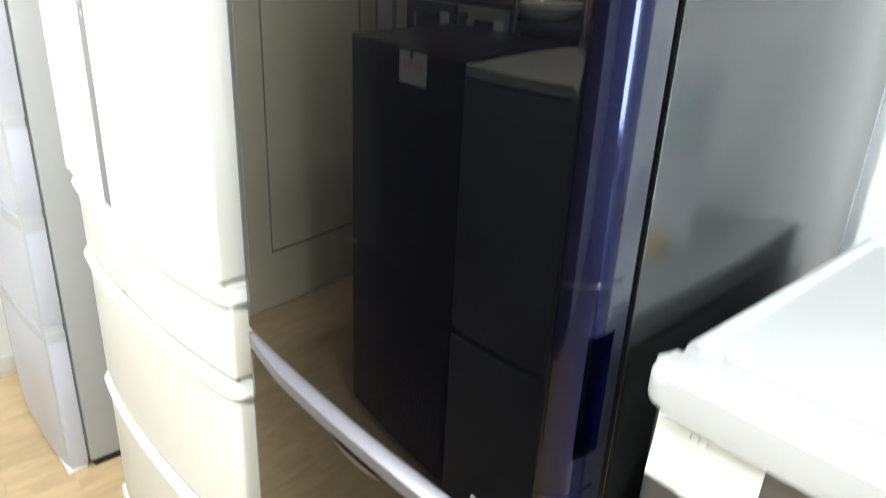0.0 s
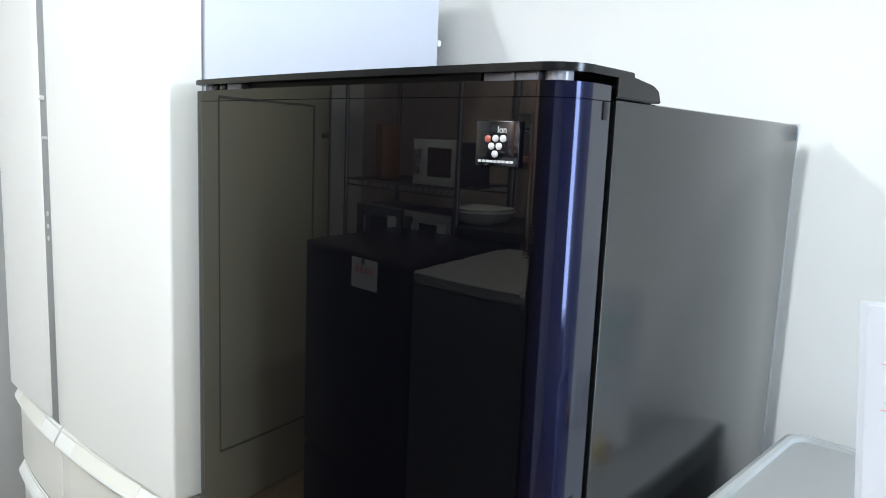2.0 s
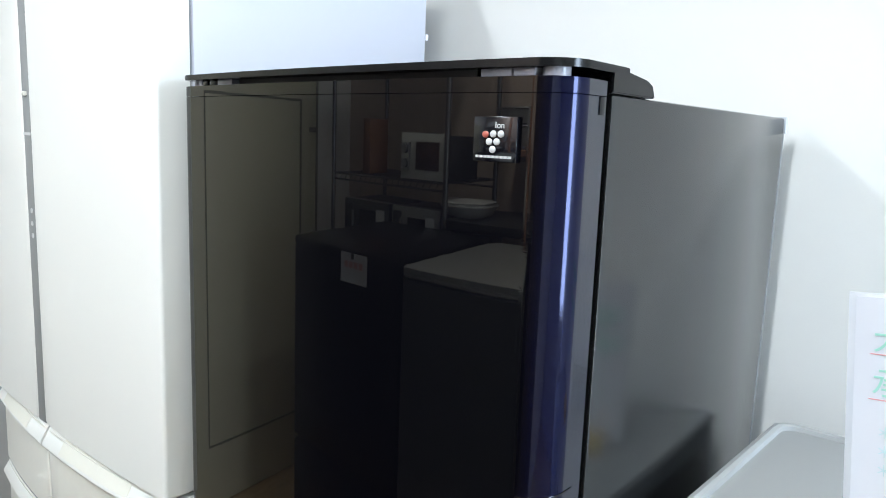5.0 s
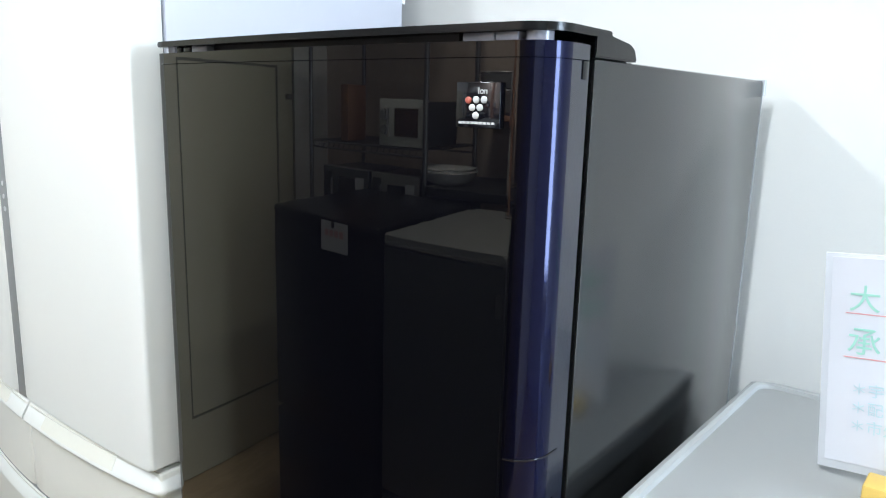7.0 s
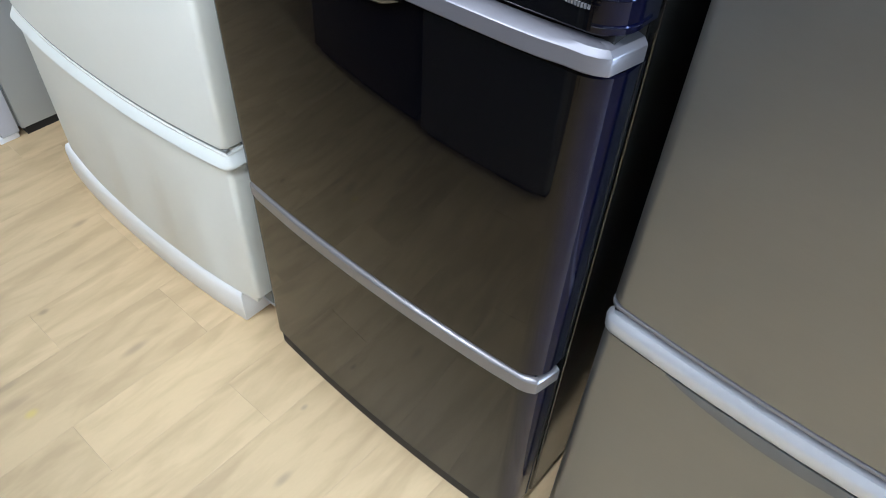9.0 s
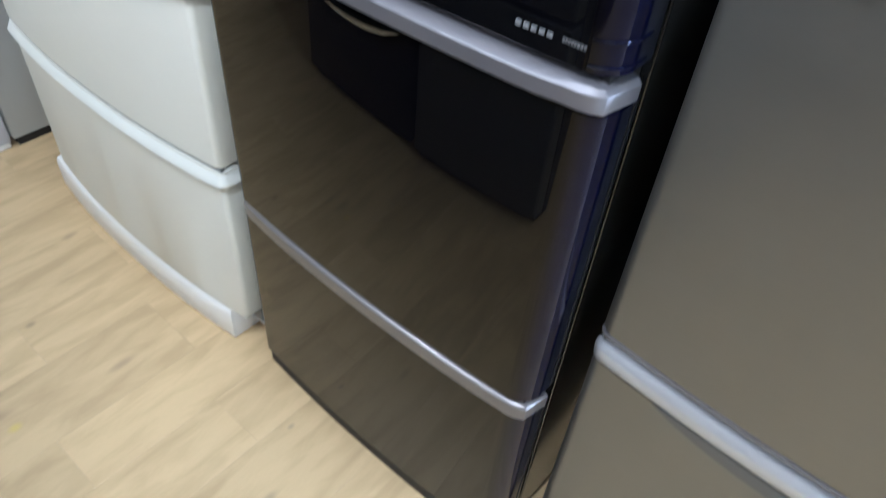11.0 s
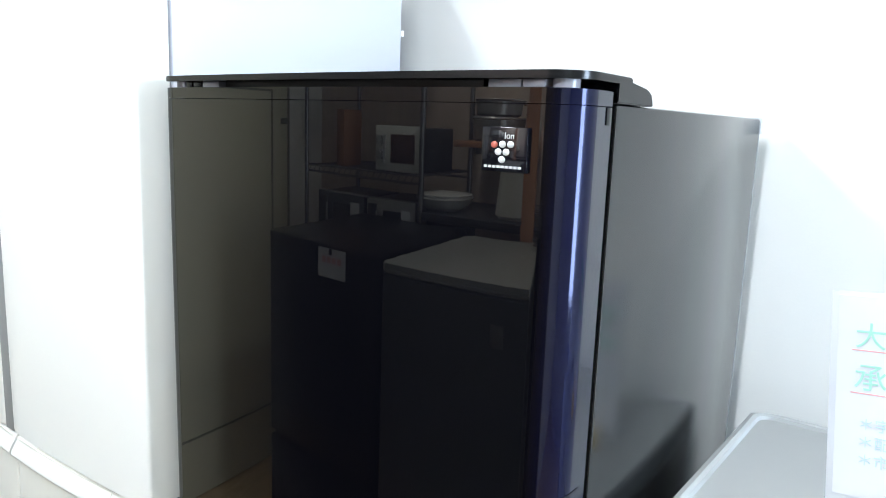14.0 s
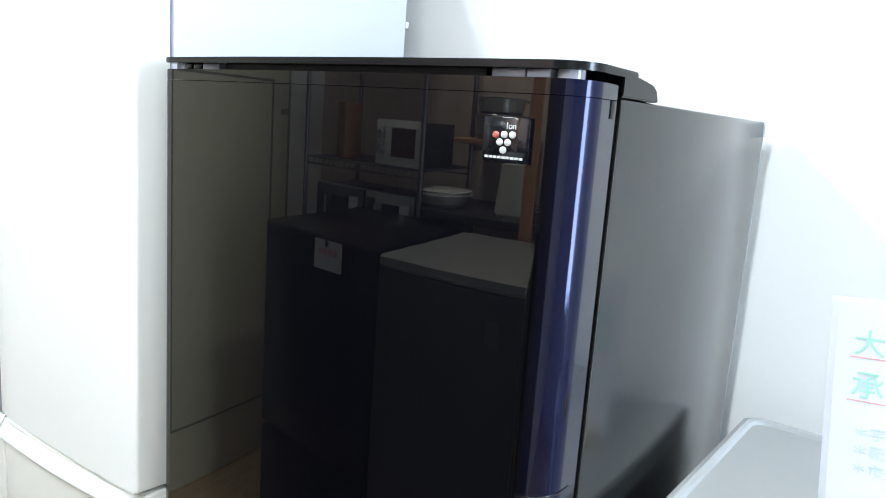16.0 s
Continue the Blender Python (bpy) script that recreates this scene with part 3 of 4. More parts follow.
for i in range(8):
    part("print_bar", new_box(0.548 + i * 0.0030, 0.5502 + i * 0.0030, -0.0033 + max(0, i - 5) * 0.0008, -0.0005, 0.9600, 0.9640), LOGODIM, ud)


# ---- the white refrigerator ----
wx0, wx1 = -0.765, -0.032


def white_front(x0, x1, out=0.0, ends=0.036):
    """Bowed plan line over a stretch of the white refrigerator's front."""
    pts = []
    for x in np.linspace(x0, x1, 22):
        s = (x - (wx0 + wx1) / 2) / ((wx1 - wx0) / 2)
        pts.append((x, -0.035 + ends * abs(s) ** 2.2 - out))
    return pts


def white_panel(x0, x1, z0, z1, bevel=0.006, r=0.009, ends=0.036):
    """A bowed front panel with rounded upright edges."""
    f = white_front(x0 + r, x1 - r, 0.0, ends)
    left, right = [], []
    for i in range(5):
        a = radians(90 * i / 4)
        left.append((x0 + r - r * math.cos(a), f[0][1] + r - r * math.sin(a)))
        right.append((x1 - r + r * math.sin(a), f[-1][1] + r - r * math.cos(a)))
    return prism(bmesh.new(), left + f[1:-1] + right + [(x1, 0.030), (x0, 0.030)], z0, z1, bevel, 3)


wf = thing("refrigerator", (-0.39, 0.28, 0), "cream white refrigerator with bowed doors and three drawers", "refrigerator")
part("cabinet", new_box(wx0 + 0.002, wx1 - 0.001, 0.036, 0.512, 0.03, 1.865, 0.004), DAYWHITE, wf, "smooth white cabinet side, toned dim and blue for window light")
part("gasket", new_box(wx0 + 0.012, wx1 - 0.008, 0.028, 0.037, 0.06, 1.85), GREYGAP, wf)
split = -0.474
part("door", white_panel(split + 0.018, wx1, 1.001, 1.86, r=0.006, ends=0.014), WHITE, wf)
part("door", white_panel(wx0, split - 0.016, 1.001, 1.86, r=0.006, ends=0.010), WHITE, wf)
part("door_strip", new_box(split - 0.0155, split + 0.0175, -0.0335, 0.02, 0.999, 1.86, 0.002), GREYGAP, wf, "dark grey strip between the doors")
part("hinge_pin", tube(bmesh.new(), (split - 0.002, -0.036, 1.60), (split + 0.008, -0.036, 1.60), 0.004), CREAM, wf)
for z in (1.395, 1.372, 1.350):
    part("strip_mark", tube(bmesh.new(), (split + 0.004, -0.0345, z), (split + 0.004, -0.0332, z), 0.0045, 10), LFBAND, wf)
part("strip_joint", new_box(split - 0.0155, split + 0.0175, -0.0342, -0.033, 1.528, 1.533), LFBAND, wf)
part("cable_clip", new_box(wx1 - 0.006, wx1 - 0.001, 0.512, 0.519, 1.73, 1.741, 0.001), FOOT, wf)


def lip_line(x0, x1):
    """Front line of a lip; at the cabinet's right side it turns the corner and runs back."""
    pts = white_front(x0, x1, 0.0, 0.028)
    if x1 > wx1 - 0.004:
        y = pts[-1][1]
        pts = pts[:-1] + [(wx1 - 0.010, y - 0.0005), (wx1 - 0.006, y + 0.0015), (wx1 - 0.0035, y + 0.005), (wx1 - 0.003, y + 0.010), (wx1 - 0.003, 0.030)]
    return pts


def lip_section(z, h=0.036, out=0.010):
    """A ledge that slopes down to a rounded front edge and turns back under."""
    return lambda s: [(-0.02, z - h), (0.001, z - h), (out * 0.75, z - h * 0.93), (out, z - h * 0.80), (out * 0.93, z - h * 0.66), (-0.003, z - 0.003), (-0.006, z), (-0.02, z)]


isplit = -0.448
for a, b in ((wx0, isplit - 0.0025), (isplit + 0.0025, wx1)):
    d = part("ice_drawer", white_panel(a, b, 0.826, 0.993, 0.003, 0.005, 0.028), CREAM, wf)
    part("drawer_lip", sweep(bmesh.new(), lip_line(a + 0.001, b - 0.001), lip_section(0.9965, 0.040, 0.011)), WHITE, d)
    g0, g1 = (a + b) / 2 - (b - a) * 0.32, (a + b) / 2 + (b - a) * 0.24
    # strip laid on the lip's slope, its colour painting the groove's shade
    part("groove_shade", sweep(bmesh.new(), white_front(g0, g1, 0.0, 0.028), lambda s: [(-0.004, 0.9900), (0.0092, 0.9695), (0.0106, 0.9705), (-0.0020, 0.9942), (-0.006, 0.9950)]), GROOVESHADE, d, "strip coloured as the shade of a finger groove")
for z0, z1, nm in ((0.487, 0.816, "vegetable_drawer"), (0.105, 0.477, "freezer_drawer")):
    d = part(nm, white_panel(wx0, wx1 - 0.003, z0, z1, 0.003, 0.011, 0.028), CREAM, wf)
    part("drawer_lip", sweep(bmesh.new(), lip_line(wx0 + 0.001, wx1 - 0.001), lip_section(z1 + 0.004)), WHITE, d)
    part("lip_line", sweep(bmesh.new(), white_front(wx0 + 0.003, wx1 - 0.003, 0.0, 0.028), lambda s, z=z1: [(-0.01, z + 0.004), (-0.0015, z + 0.004), (-0.0015, z + 0.009), (-0.01, z + 0.009)]), GREYGAP, d)


def plinth_outline(d):
    """Plan of the plinth cover, drawn in by d at the front."""
    pts = []
    for x in np.linspace(wx0 - 0.045 + d, -0.088 - d * 0.5, 22):
        k = abs((x + 0.42) / 0.37)
        pts.append((x, -0.034 + 0.024 * k ** 2.4 + d))
    return pts + [(-0.088 - d * 0.5, 0.06), (wx0 - 0.045 + d, 0.06)]


part("plinth", rings(bmesh.new(), [(plinth_outline(0.002), 0.0), (plinth_outline(0.0), 0.003), (plinth_outline(0.0), 0.066), (plinth_outline(0.0015), 0.078),
                                   (plinth_outline(0.005), 0.087), (plinth_outline(0.011), 0.092), (plinth_outline(0.026), 0.094)]), FOOT, wf, "bright white plinth cover")
part("lower_edge", sweep(bmesh.new(), white_front(wx0 + 0.002, wx1 - 0.008, -0.004, 0.028), lambda s: [(-0.01, 0.095), (0.002, 0.095), (0.002, 0.103), (-0.01, 0.103)]), WHITE, wf)

# ---- the far white refrigerator with a grey side ----
lx0, lx1 = -1.60, -1.038
lf = thing("refrigerator", (-1.31, 0.25, 0), "white refrigerator with a grey side panel beside the end wall", "refrigerator")
part("cabinet", new_box(lx0, lx1, -0.020, 0.52, 0.022, 1.85, 0.004), LFSIDE, lf, "pale grey cabinet side")
part("gasket", new_box(lx0 + 0.01, lx1 - 0.01, -0.028, -0.019, 0.03, 1.84), GREYGAP, lf)
part("plinth", new_box(lx0 + 0.01, lx1 - 0.002, -0.01, 0.5, 0.0, 0.022), DARK, lf)


def left_panel(z0, z1):
    f = []
    for i in range(13):
        x = lx0 + (lx1 - lx0) * i / 12
        s = (x - (lx0 + lx1) / 2) / ((lx1 - lx0) / 2)
        f.append((x, -0.092 + 0.018 * abs(s) ** 3))
    return prism(bmesh.new(), f + [(lx1, -0.028), (lx0, -0.028)], z0, z1, 0.004, 2)


def left_line():
    pts = []
    for i in range(13):
        x = lx0 + (lx1 - lx0) * i / 12
        pts.append((x, -0.092 + 0.018 * abs((x - (lx0 + lx1) / 2) / ((lx1 - lx0) / 2)) ** 3))
    return pts + [(lx1 - 0.0002, -0.030)]


for z0, z1, b0, b1 in ((0.018, 0.476, 0.440, 0.470), (0.490, 0.803, 0.765, 0.797), (0.818, 1.035, 0.0, 0.0), (1.056, 1.84, 1.062, 1.098)):
    d = part("door" if z1 > 1.1 else "drawer", left_panel(z0, z1), DAYWHITE, lf)
    if b1:
        part("grip_band", sweep(bmesh.new(), left_line(), lambda s, b0=b0, b1=b1: [(-0.004, b0), (0.0008, b0), (0.0008, b1), (-0.004, b1)]), LFBAND, d, "pale grey grip band")
part("seam", new_box(lx0 + 0.005, lx1 - 0.0004, -0.078, -0.03, 0.03, 1.80), LFBAND, lf)
part("foot", new_box(lx1 - 0.10, lx1 - 0.005, -0.085, -0.03, 0.0, 0.018, 0.003), FOOT, lf)

# ---- the low silver refrigerator ----
rx0, rx1 = 0.637, 1.130
rf = thing("refrigerator", (0.88, 0.3, 0), "low silver two-door refrigerator with a light grey top", "refrigerator")
part("cabinet", new_box(rx0 + 0.004, rx1 - 0.004, 0.105, 0.545, 0.02, 1.134, 0.004), RSIDE, rf)


def right_front(out=0.0, x0=rx0, x1=rx1, n=20):
    pts = []
    r = 0.016
    for i in range(6):
        a = radians(180 + 90 * i / 5)
        pts.append((x0 + r + r * math.cos(a), 0.070 + r + r * math.sin(a) - out))
    for x in np.linspace(x0 + r + 0.01, x1 - r - 0.01, n):
        s = (x - x0 - r) / (x1 - x0 - 2 * r)
        pts.append((x, 0.070 - 0.040 * s * (1 - s) - out))
    for i in range(6):
        a = radians(270 + 90 * i / 5)
        pts.append((x1 - r + r * math.cos(a), 0.070 + r + r * math.sin(a) - out))
    return pts


RF = right_front()
RO = RF + [(rx1, 0.098), (rx0, 0.098)]
rud = part("upper_door", prism(bmesh.new(), RO, 0.586, 1.132, 0.003), STEEL, rf, "warm silver door with soft sheen")
rld = part("lower_door", prism(bmesh.new(), RO, 0.030, 0.530, 0.003), STEEL, rf, "warm silver door with soft sheen")
part("gasket", new_box(rx0 + 0.008, rx1 - 0.008, 0.09, 0.107, 0.03, 1.13), DARK, rf)
part("door_edge", sweep(bmesh.new(), RF, lambda s: [(-0.012, 0.5785), (0.0004, 0.5785), (0.0012, 0.5792), (0.0012, 0.5830), (0.0004, 0.5840), (-0.012, 0.585)]), SILVER, rud, "thin bright edge strip")
part("seam", new_box(rx0 + 0.006, rx1 - 0.006, 0.080, 0.1, 0.556, 0.580), DARK, rf)
part("handle", sweep(bmesh.new(), RF, lambda s: [(-0.012, 0.5335), (0.0010, 0.5335), (0.0022, 0.5350), (0.0035, 0.5500), (0.0022, 0.5560), (-0.003, 0.5625), (-0.012, 0.5650)]), BRIGHTSILVER, rld, "silver handle strip")
gp = [p for p in RF if 0.72 < p[0] < 1.04]
# grey strip, slightly proud, stands in for the shade of the finger groove
part("groove_shade", sweep(bmesh.new(), gp, lambda s: [(-0.010, 0.5298), (0.0010, 0.5298), (0.0010, 0.5298 - 0.021 * max(0.02, math.sin(math.pi * s)) ** 0.6), (-0.010, 0.5298 - 0.021 * max(0.02, math.sin(math.pi * s)) ** 0.6)]), OPPFRONT, rld, "strip coloured as the shade of a finger groove")
part("plinth", new_box(rx0 + 0.01, rx1 - 0.01, 0.10, 0.5, 0.0, 0.022), DARK, rf)
# the door carries a rounded cap; behind a fine joint lies the moulded top with raised edges
arc = [(x, y) for x, y in round_rect(rx0 - 0.002, rx1 + 0.002, 0.044, 0.140, 0.026, 8) if y < 0.08]
cap = [p for p in arc if p[0] > 0.9] + [(rx1 + 0.002, 0.0985), (rx0 - 0.002, 0.0985)] + [p for p in arc if p[0] < 0.9]
dcap = part("door_cap", prism(bmesh.new(), cap, 1.135, 1.169, 0.009, 5), RLID, rud, "light grey moulded door cap")
part("cap_roll", prism(bmesh.new(), round_rect(rx0 + 0.016, rx1 - 0.016, 0.051, 0.066, 0.007), 1.1672, 1.1722, 0.0035, 4), RLID, dcap)
part("joint_strip", new_box(rx0 + 0.006, rx1 - 0.006, 0.088, 0.106, 1.140, 1.1655), RLID, rf)
tx0, tx1 = rx0 + 0.004, rx1 - 0.006
ltop = part("top", prism(bmesh.new(), round_rect(tx0, tx1, 0.0995, 0.552, 0.008), 1.137, 1.168, 0.003, 3), RLID, rf, "light grey moulded plastic top")
# raised rim along the sides and back, rounded at the rear corners
rim_path = [(tx0 + 0.009, 0.104), (tx0 + 0.009, 0.30)]
for cx, a0 in ((tx0 + 0.037, 180), (tx1 - 0.037, 90)):
    rim_path += [(cx + 0.028 * math.cos(radians(a0 - 15 * i)), 0.515 + 0.028 * math.sin(radians(a0 - 15 * i))) for i in range(7)]
rim_path += [(tx1 - 0.009, 0.30), (tx1 - 0.009, 0.104)]
part("rim", sweep(bmesh.new(), rim_path, lambda s: [(-0.008, 1.1672), (-0.0055, 1.1732), (0.0, 1.1750), (0.0055, 1.1732), (0.008, 1.1672)]), RLID, ltop)
for a, b in ((0.675, 0.812), (0.825, 1.095)):
    part("ridge", prism(bmesh.new(), round_rect(a, b, 0.104, 0.120, 0.006), 1.1677, 1.1745, 0.004, 4), RLID, ltop)
# hand-written price note under the lid
note = thing("price_note", (0.69, 0.064, 1.10), "pale paper note with faint green writing under the lid", "note")
bm = bmesh.new()
cols = [[bm.verts.new((0.650 + 0.097 * i / 6, 0.0625 - 0.005 * (i / 6) - 0.006 * j * j / 9, 1.1325 - 0.0715 * j / 3)) for j in range(4)] for i in range(7)]
for c0, c1 in zip(cols, cols[1:]):
    for j in range(3):
        bm.faces.new((c0[j], c1[j], c1[j + 1], c0[j + 1]))
bmesh.ops.solidify(bm, geom=list(bm.faces), thickness=0.0005)
part("sheet", bm, NOTE, note)
for i in range(3):
    part("print_bar", new_box(0.678 + i * 0.0075, 0.6835 + i * 0.0075, 0.0575, 0.0592, 1.116, 1.1215), PALEGREEN, note)
for i in range(5):
    part("print_bar", new_box(0.664 + i * 0.011, 0.671 + i * 0.011, 0.0515, 0.0535, 1.0695, 1.0712), PALEGREEN, note)

# notice standing on the low refrigerator
sg = thing("notice_board", (0.91, 0.317, 1.17), "white hand-lettered paper notice in a clear upright sleeve", "notice")


def on_sign(m):
    return Matrix.Translation((0.784, 0.317, 1.181)) @ Matrix.Rotation(radians(-4.8), 4, "Y") @ m


def sign_box(x0, x1, z0, z1, y0, y1, bevel=0.0):
    bm = new_box(x0, x1, y0, y1, z0, z1, bevel)
    bm.transform(on_sign(Matrix()))
    return bm


part("sleeve", sign_box(-0.007, 0.304, -0.004, 0.232, 0.0008, 0.003, 0.0006), ACRYL, sg, "clear plastic sleeve")
sheet = part("sheet", sign_box(0.0, 0.297, 0.006, 0.228, -0.0004, 0.0006), PAPER, sg)
R90 = Matrix.Rotation(radians(90), 4, "X")
for text, size, px, pz, m_ in (("大", 0.030, 0.016, 0.175, GREEN), ("承", 0.032, 0.016, 0.129, GREEN), ("＊宇", 0.0155, 0.022, 0.084, PALEBLUE), ("＊配", 0.0155, 0.022, 0.064, PALEBLUE), ("＊市外", 0.0155, 0.022, 0.044, PALEBLUE)):
    writing(text, size, on_sign(Matrix.Translation((px, -0.0012, pz)) @ R90), m_, sheet)
for z in (0.1695, 0.1225):
    part("underline", sign_box(0.014, 0.26, z, z + 0.001, -0.0012, -0.0006), RED, sheet)
for z, x0, nb in ((0.168, 0.055, 5), (0.124, 0.058, 5), (0.082, 0.075, 8), (0.063, 0.075, 8), (0.044, 0.085, 7)):
    h = 0.024 if nb == 5 else 0.011
    for i in range(nb):
        part("print_bar", sign_box(x0 + i * (h + 0.008), x0 + i * (h + 0.008) + h, z, z + h, -0.0012, -0.0006), GREEN if nb == 5 else PALEBLUE, sheet)
blk = thing("wooden_block", (0.85, 0.28, 1.17), "small yellow wooden block in front of the notice", "block")
part("block", new_box(0.828, 0.90, 0.262, 0.300, 1.1702, 1.195, 0.003), YELLOW, blk)

# ---- across the aisle: seen in the glossy door ----
ob = thing("refrigerator", (-0.6, -1.06, 0), "low black refrigerator with a white price tag", "refrigerator")
bx0, bx1, by0, by1 = -0.835, -0.262, -1.39, -0.80
part("cabinet", new_box(bx0, bx1, by0, by1 - 0.05, 0.02, 1.22, 0.005), OPPBLACK, ob)
part("upper_door", new_box(bx0, bx1, by1 - 0.047, by1, 0.62, 1.22, 0.008, 3), OPPBLACK, ob)
part("lower_door", new_box(bx0, bx1, by1 - 0.047, by1, 0.03, 0.605, 0.008, 3), OPPBLACK, ob)
part("plinth", new_box(bx0 + 0.01, bx1 - 0.01, by0 + 0.02, by1 - 0.03, 0.0, 0.02), DARK, ob)
part("top", prism(bmesh.new(), round_rect(bx0 - 0.004, bx1 + 0.004, by0, by1 + 0.004, 0.02), 1.222, 1.245, 0.006, 3), OPPBLACK, ob)
tg = thing("price_tag", (-0.53, by1, 1.2), "white price tag with red writing hung on the black refrigerator", "tag")
part("card", new_box(-0.528, -0.392, by1 + 0.0055, by1 + 0.0065, 1.158, 1.238), PAPER, tg)
part("clip", new_box(-0.470, -0.458, by1 + 0.0055, by1 + 0.012, 1.222, 1.238, 0.002), DARK, tg)
for i in range(4):
    part("print_bar", new_box(-0.508 + i * 0.025, -0.489 + i * 0.025, by1 + 0.0067, by1 + 0.0072, 1.198, 1.215), RED, tg)

og = thing("refrigerator", (-0.12, -1.05, 0), "low dark grey refrigerator with a paler flat top", "refrigerator")
gx0, gx1, gz = -0.220, 0.262, 1.214
part("cabinet", new_box(gx0, gx1, -1.33, -0.83, 0.02, gz, 0.005), OPPGREY, og)
part("upper_door", new_box(gx0, gx1, -0.827, -0.78, 0.57, gz, 0.008, 3), OPPFRONT, og)
part("lower_door", new_box(gx0, gx1, -0.827, -0.78, 0.03, 0.558, 0.008, 3), OPPFRONT, og)
part("plinth", new_box(gx0 + 0.01, gx1 - 0.01, -1.3, -0.81, 0.0, 0.02), DARK, og)
part("top", prism(bmesh.new(), round_rect(gx0 - 0.003, gx1 + 0.003, -1.33, -0.776, 0.02), gz + 0.002, gz + 0.026, 0.006, 3), OPPTOP, og)
part("front_trim", new_box(gx0 + 0.02, gx1 - 0.01, -0.7758, -0.7735, gz + 0.006, gz + 0.012, 0.001), OVENS, og, "thin silver front trim")
part("sticker", prism(bmesh.new(), round_rect(gx1 - 0.105, gx1 - 0.068, -0.7798, -0.7785, 0.0004, 2), gz - 0.115, gz - 0.062), RSIDE, og, "small pale grey sticker")
# steel rack with ovens
rk = thing("shelf_rack", (-0.95, -1.6, 0), "grey wire steel rack holding microwave ovens", "shelf rack")
kx0, kx1, ky0, ky1 = -1.30, -0.52, -1.86, -1.42
for px, py in ((kx0, ky0), (kx0, ky1), (kx1, ky0), (kx1, ky1)):
    part("post", tube(bmesh.new(), (px, py, 0), (px, py, 1.95), 0.0125, 12), RACK, rk)
for z in (0.12, 0.62, 1.085, 1.395, 1.90):
    bm = bmesh.new()
    for yy in (ky0, ky1):
        tube(bm, (kx0, yy, z), (kx1, yy, z), 0.004, 6), tube(bm, (kx0, yy, z - 0.025), (kx1, yy, z - 0.025), 0.004, 6)
    for i in range(27):
        xx = kx0 + (kx1 - kx0) * i / 26
        tube(bm, (xx, ky0, z), (xx, ky1, z), 0.002, 5)
    for i in range(20):
        xx = kx0 + (kx1 - kx0) * (i + 0.5) / 20
        tube(bm, (xx, ky1, z - 0.025), (xx + 0.02, ky1, z), 0.002, 5)
    part("wire_shelf", bm, RACK, rk)


def oven(x, y, z, w, d, h, label, body, face, dials=True):
    t = thing("microwave_oven", (x, y, z), label, "microwave oven", "ovens on the rack")
    part("body", new_box(x, x + w, y - d, y - 0.012, z, z + h - 0.004, 0.006), OPPGREY, t)
    part("front_frame", new_box(x, x + w, y - 0.0115, y, z, z + h, 0.004), body, t)
    part("door_window", new_box(x + 0.36 * w, x + 0.88 * w, y + 0.0005, y + 0.004, z + 0.20 * h, z + 0.82 * h, 0.002), face, t)
    part("top_edge", new_box(x + 0.002, x + w - 0.002, y - 0.04, y - 0.002, z + h - 0.0035, z + h + 0.001, 0.0005), OVENS, t)
    if dials:
        for dz in (0.35, 0.68):
            part("dial", tube(bmesh.new(), (x + 0.13 * w, y, z + dz * h), (x + 0.13 * w, y + 0.018, z + dz * h), 0.017, 14), OVENS, t)
    else:
        part("control_panel", new_box(x + 0.03 * w, x + 0.22 * w, y + 0.0005, y + 0.003, z + 0.08 * h, z + 0.90 * h, 0.001), OPPGREY, t)
        part("label_card", new_box(x + 0.74 * w, x + 0.92 * w, y + 0.0045, y + 0.006, z + 0.52 * h, z + 0.86 * h), PAPER, t)
    part("handle", tube(bmesh.new(), (x + 0.26 * w, y + 0.02, z + 0.2 * h), (x + 0.26 * w, y + 0.02, z + 0.8 * h), 0.006, 8), OVENS, t)
    return t


oven(-0.80, -1.43, 1.4008, 0.265, 0.28, 0.158, "white microwave oven with two dials on a rack", OVENW, OVENBR)
oven(-1.21, -1.43, 1.091, 0.34, 0.30, 0.21, "black microwave oven with a price card", OPPFRONT, OVENB, False)
oven(-0.85, -1.43, 1.091, 0.295, 0.30, 0.21, "silver microwave oven with a price card", OVENS, OVENB, False)
cb = thing("cardboard_box", (-1.07, -1.53, 1.40), "brown cardboard box on the upper shelf", "box")
part("box", new_box(-1.10, -1.045, -1.60, -1.46, 1.401, 1.61, 0.003), CARD, cb)
bs = thing("serving_dish", (-0.475, -1.55, 1.28), "pale round serving dish beside the rack", "dish")
bm = bmesh.new()
bmesh.ops.create_cone(bm, cap_ends=True, segments=28, radius1=0.10, radius2=0.145, depth=0.055, matrix=Matrix.Translation((-0.475, -1.55, 1.3075)))
bmesh.ops.bevel(bm, geom=[e for e in bm.edges if abs(e.verts[0].co.z - e.verts[1].co.z) < 1e-4], offset=0.015, segments=3, affect="EDGES")
part("bowl", bm, GREYP, bs)
sh = thing("side_table", (-0.1, -1.6, 0), "dark shelf unit under the round dish", "shelf")
part("board", new_box(-0.50, 0.5, -1.86, -1.40, 1.25, 1.28, 0.003), OPPGREY, sh)
for x in (-0.50, 0.475):
    part("side_panel", new_box(x, x + 0.025, -1.86, -1.40, 0.0, 1.249), OPPGREY, sh)
ws = thing("wall_shelf", (-0.2, -1.8, 1.50), "narrow brown wooden wall shelf holding stacked pots", "shelf")
part("board", new_box(-0.48, 0.0, -1.945, -1.62, 1.495, 1.515, 0.003), BROWN, ws)
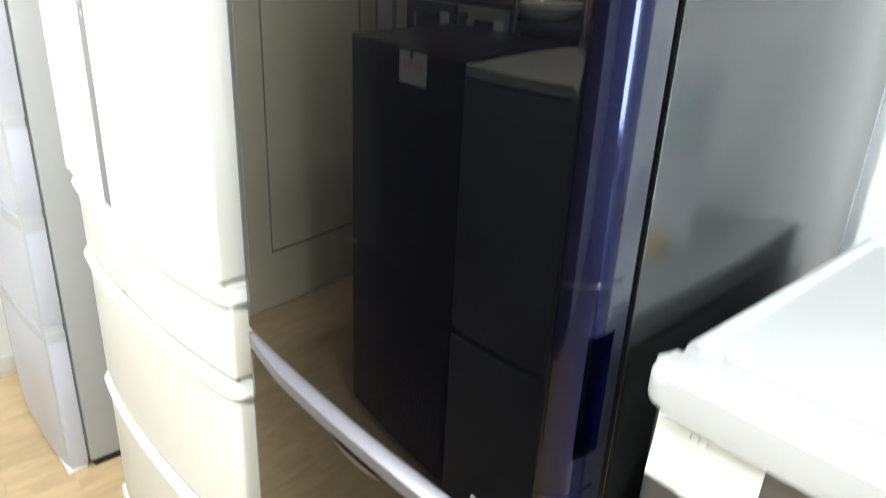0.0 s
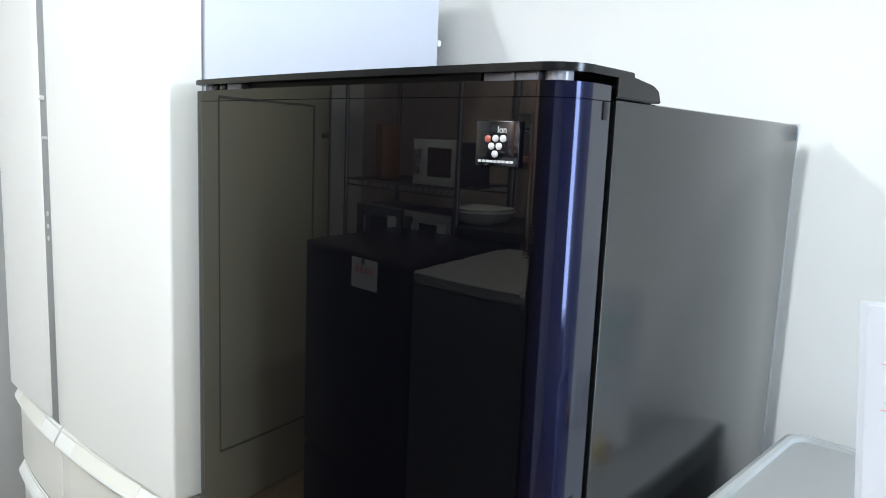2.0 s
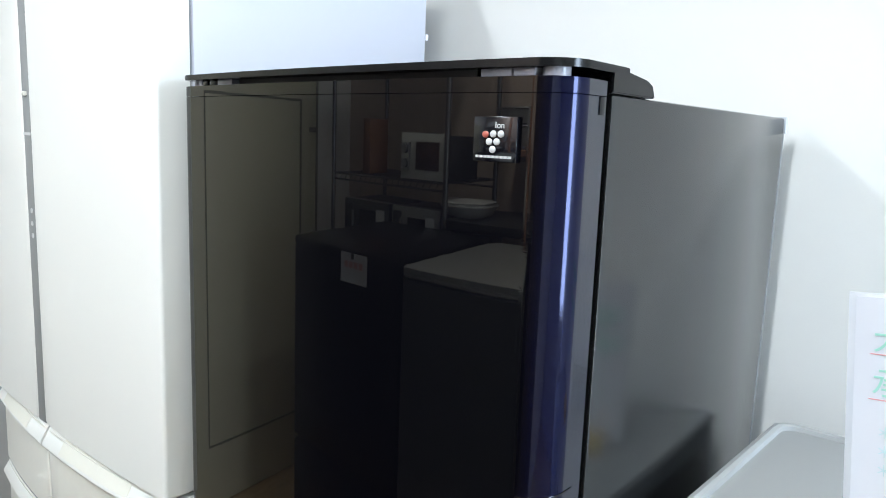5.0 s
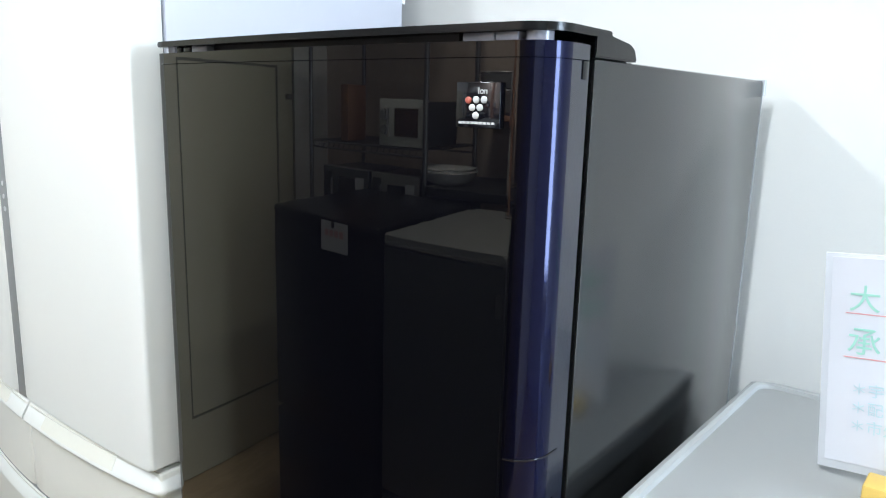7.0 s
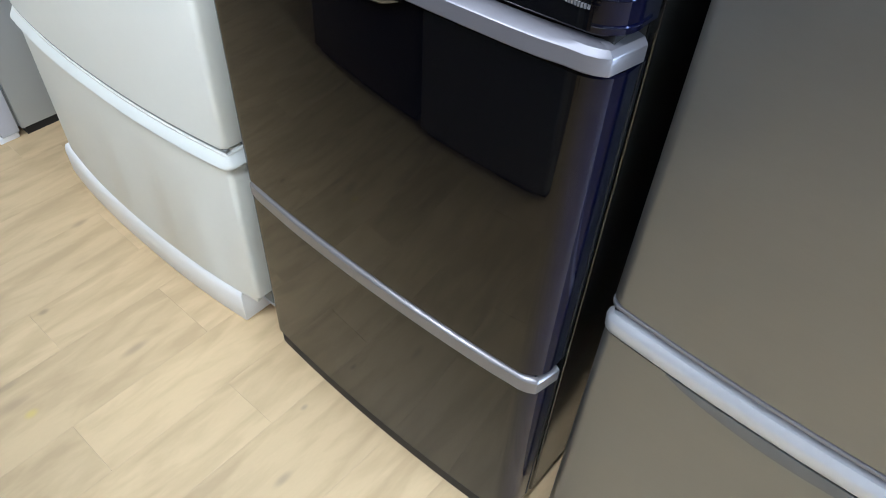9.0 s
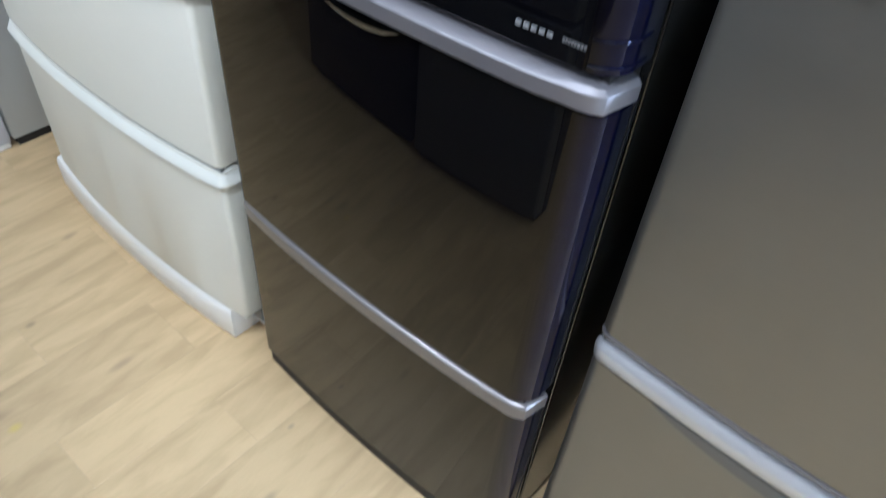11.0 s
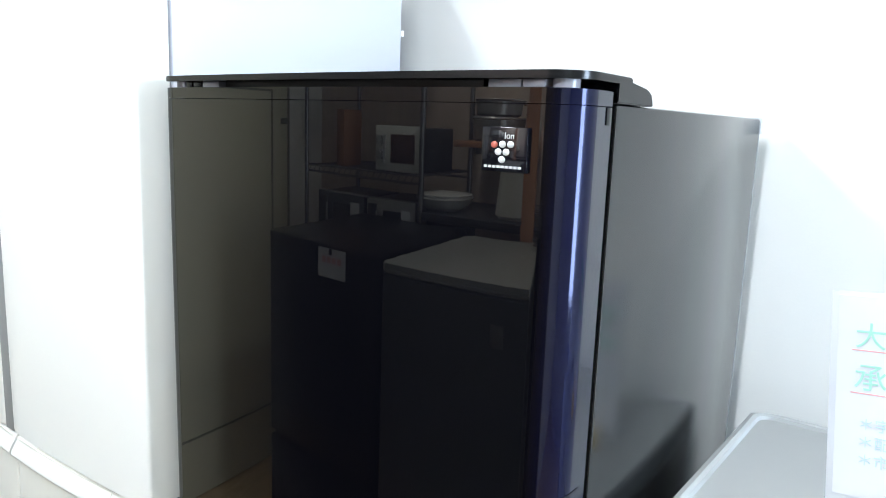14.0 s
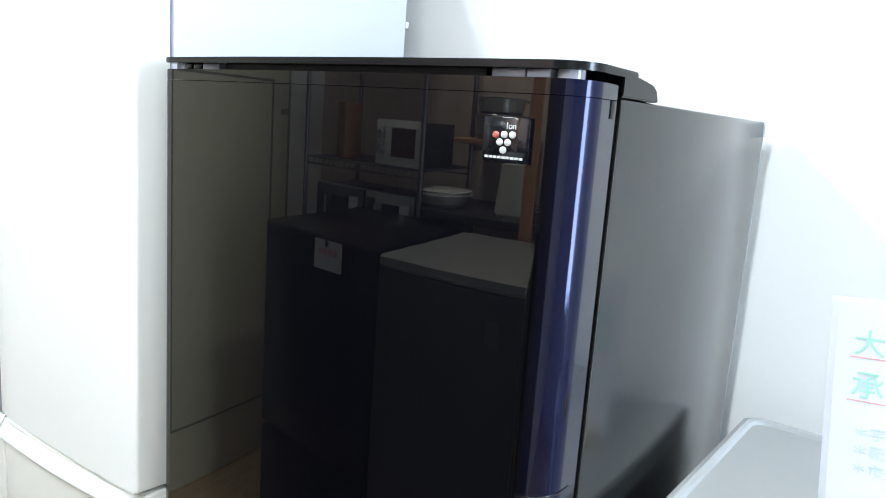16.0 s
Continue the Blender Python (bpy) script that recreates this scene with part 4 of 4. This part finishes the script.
for x in (-0.40, -0.08):
    part("bracket", prism(bmesh.new(), [(x, -1.945), (x + 0.018, -1.945), (x + 0.018, -1.66), (x, -1.66)], 1.47, 1.4945, 0.002), OVENS, ws)


def pot(x, y, z, r, h, label, material):
    """Open pan with a rolled rim and two loop grips."""
    t = thing("cooking_pot", (x, y, z), label, "pot", "pots on the wall shelf")
    bm = bmesh.new()
    prof = [(0.0, 0.0), (r * 0.86, 0.0), (r * 0.96, h * 0.12), (r, h * 0.9), (r * 1.05, h * 0.95), (r * 1.03, h), (r * 0.95, h * 0.93), (r * 0.92, h * 0.15), (0.0, h * 0.10)]
    cols = [[bm.verts.new((x + p * math.cos(a), y + p * math.sin(a), z + q)) for p, q in prof] for a in np.linspace(0, 2 * math.pi, 24, endpoint=False)]
    for c0, c1 in zip(cols, cols[1:] + cols[:1]):
        for k in range(len(prof) - 1):
            bm.faces.new((c0[k], c1[k], c1[k + 1], c0[k + 1]))
    bmesh.ops.remove_doubles(bm, verts=bm.verts, dist=1e-5)
    part("pan", bm, material, t)
    for side in (-1, 1):
        part("grip", tube(bmesh.new(), (x + side * r, y - 0.03, z + h * 0.8), (x + side * (r + 0.028), y - 0.012, z + h * 0.8), 0.005, 8), OVENS, t)


pot(-0.33, -1.76, 1.5155, 0.11, 0.085, "dull aluminium cooking pot on the wall shelf", OVENS)
pot(-0.33, -1.76, 1.6015, 0.10, 0.060, "shallow aluminium pan stacked on a pot", OVENS)
pot(-0.11, -1.76, 1.5155, 0.09, 0.100, "pale enamel cooking pot on the wall shelf", GREYP)
cn = thing("storage_carton", (-0.95, -1.64, 1.905), "white cardboard carton on top of the steel rack", "carton")
part("carton", new_box(-1.02, -0.66, -1.80, -1.46, 1.9045, 2.06, 0.004), OVENW, cn)
kt = thing("kettle", (-0.12, -1.52, 1.28), "white electric kettle beside the round dish", "kettle")
bm = bmesh.new()
bmesh.ops.create_cone(bm, cap_ends=True, segments=24, radius1=0.075, radius2=0.055, depth=0.18, matrix=Matrix.Translation((-0.12, -1.52, 1.37)))
bmesh.ops.bevel(bm, geom=[e for e in bm.edges if abs(e.verts[0].co.z - e.verts[1].co.z) < 1e-4], offset=0.012, segments=3, affect="EDGES")
part("body", bm, OVENW, kt)
part("lid", tube(bmesh.new(), (-0.12, -1.52, 1.455), (-0.12, -1.52, 1.475), 0.04, 18), OVENS, kt)
part("handle", tube(tube(tube(bmesh.new(), (-0.065, -1.52, 1.43), (-0.02, -1.52, 1.43), 0.009, 8), (-0.02, -1.52, 1.435), (-0.02, -1.52, 1.33), 0.009, 8), (-0.05, -1.52, 1.335), (-0.02, -1.52, 1.335), 0.009, 8), OVENS, kt)
pt = thing("wooden_post", (0.0, -1.37, 0), "reddish brown wooden post across the aisle", "post")
part("post", new_box(-0.03, 0.04, -1.39, -1.345, 0, ZC, 0.004), BROWN, pt)

# ---- floor planks ----
floor = structure("floor", new_box(X0 - T, X1 + T, Y0 - T, Y1 + T, -0.06, -0.0035), JOINT, "pale oak vinyl plank floor with fine seams", "floor")
PL = 0.914
plank_mesh = {}


def plank_data(width, length):
    key = (round(width, 4), round(length, 4))
    if key not in plank_mesh:
        hw, hl = width / 2 - 0.0001, length / 2 - 0.0001
        plank_mesh[key] = finish("plank", new_box(-hw, hw, -hl, hl, -0.003, 0.0, 0.0003, 1), OAK)
    return plank_mesh[key]


# strip edges across the room, alternating broad and narrow planks
edges = [-0.305, -0.125, 0.010, 0.146, 0.330]
while edges[0] > X0:
    edges.insert(0, edges[0] - (0.136 if len(edges) % 2 else 0.180))
while edges[-1] < X1:
    edges.append(edges[-1] + (0.136 if len(edges) % 2 else 0.180))
rng = random.Random(5)
for a_, b_ in zip(edges, edges[1:]):
    shift = {-0.125: -0.397, 0.010: -0.140}.get(round(a_, 3), rng.uniform(0, PL))
    y = Y0 + ((shift - Y0) % PL) - PL
    while y < Y1:
        a, b = max(y, Y0), min(y + PL, Y1)
        if b - a > 0.01:
            p = new("plank", plank_data(b_ - a_, b - a))
            p.location = ((a_ + b_) / 2, (a + b) / 2, 0)
            p.parent = floor
        y += PL
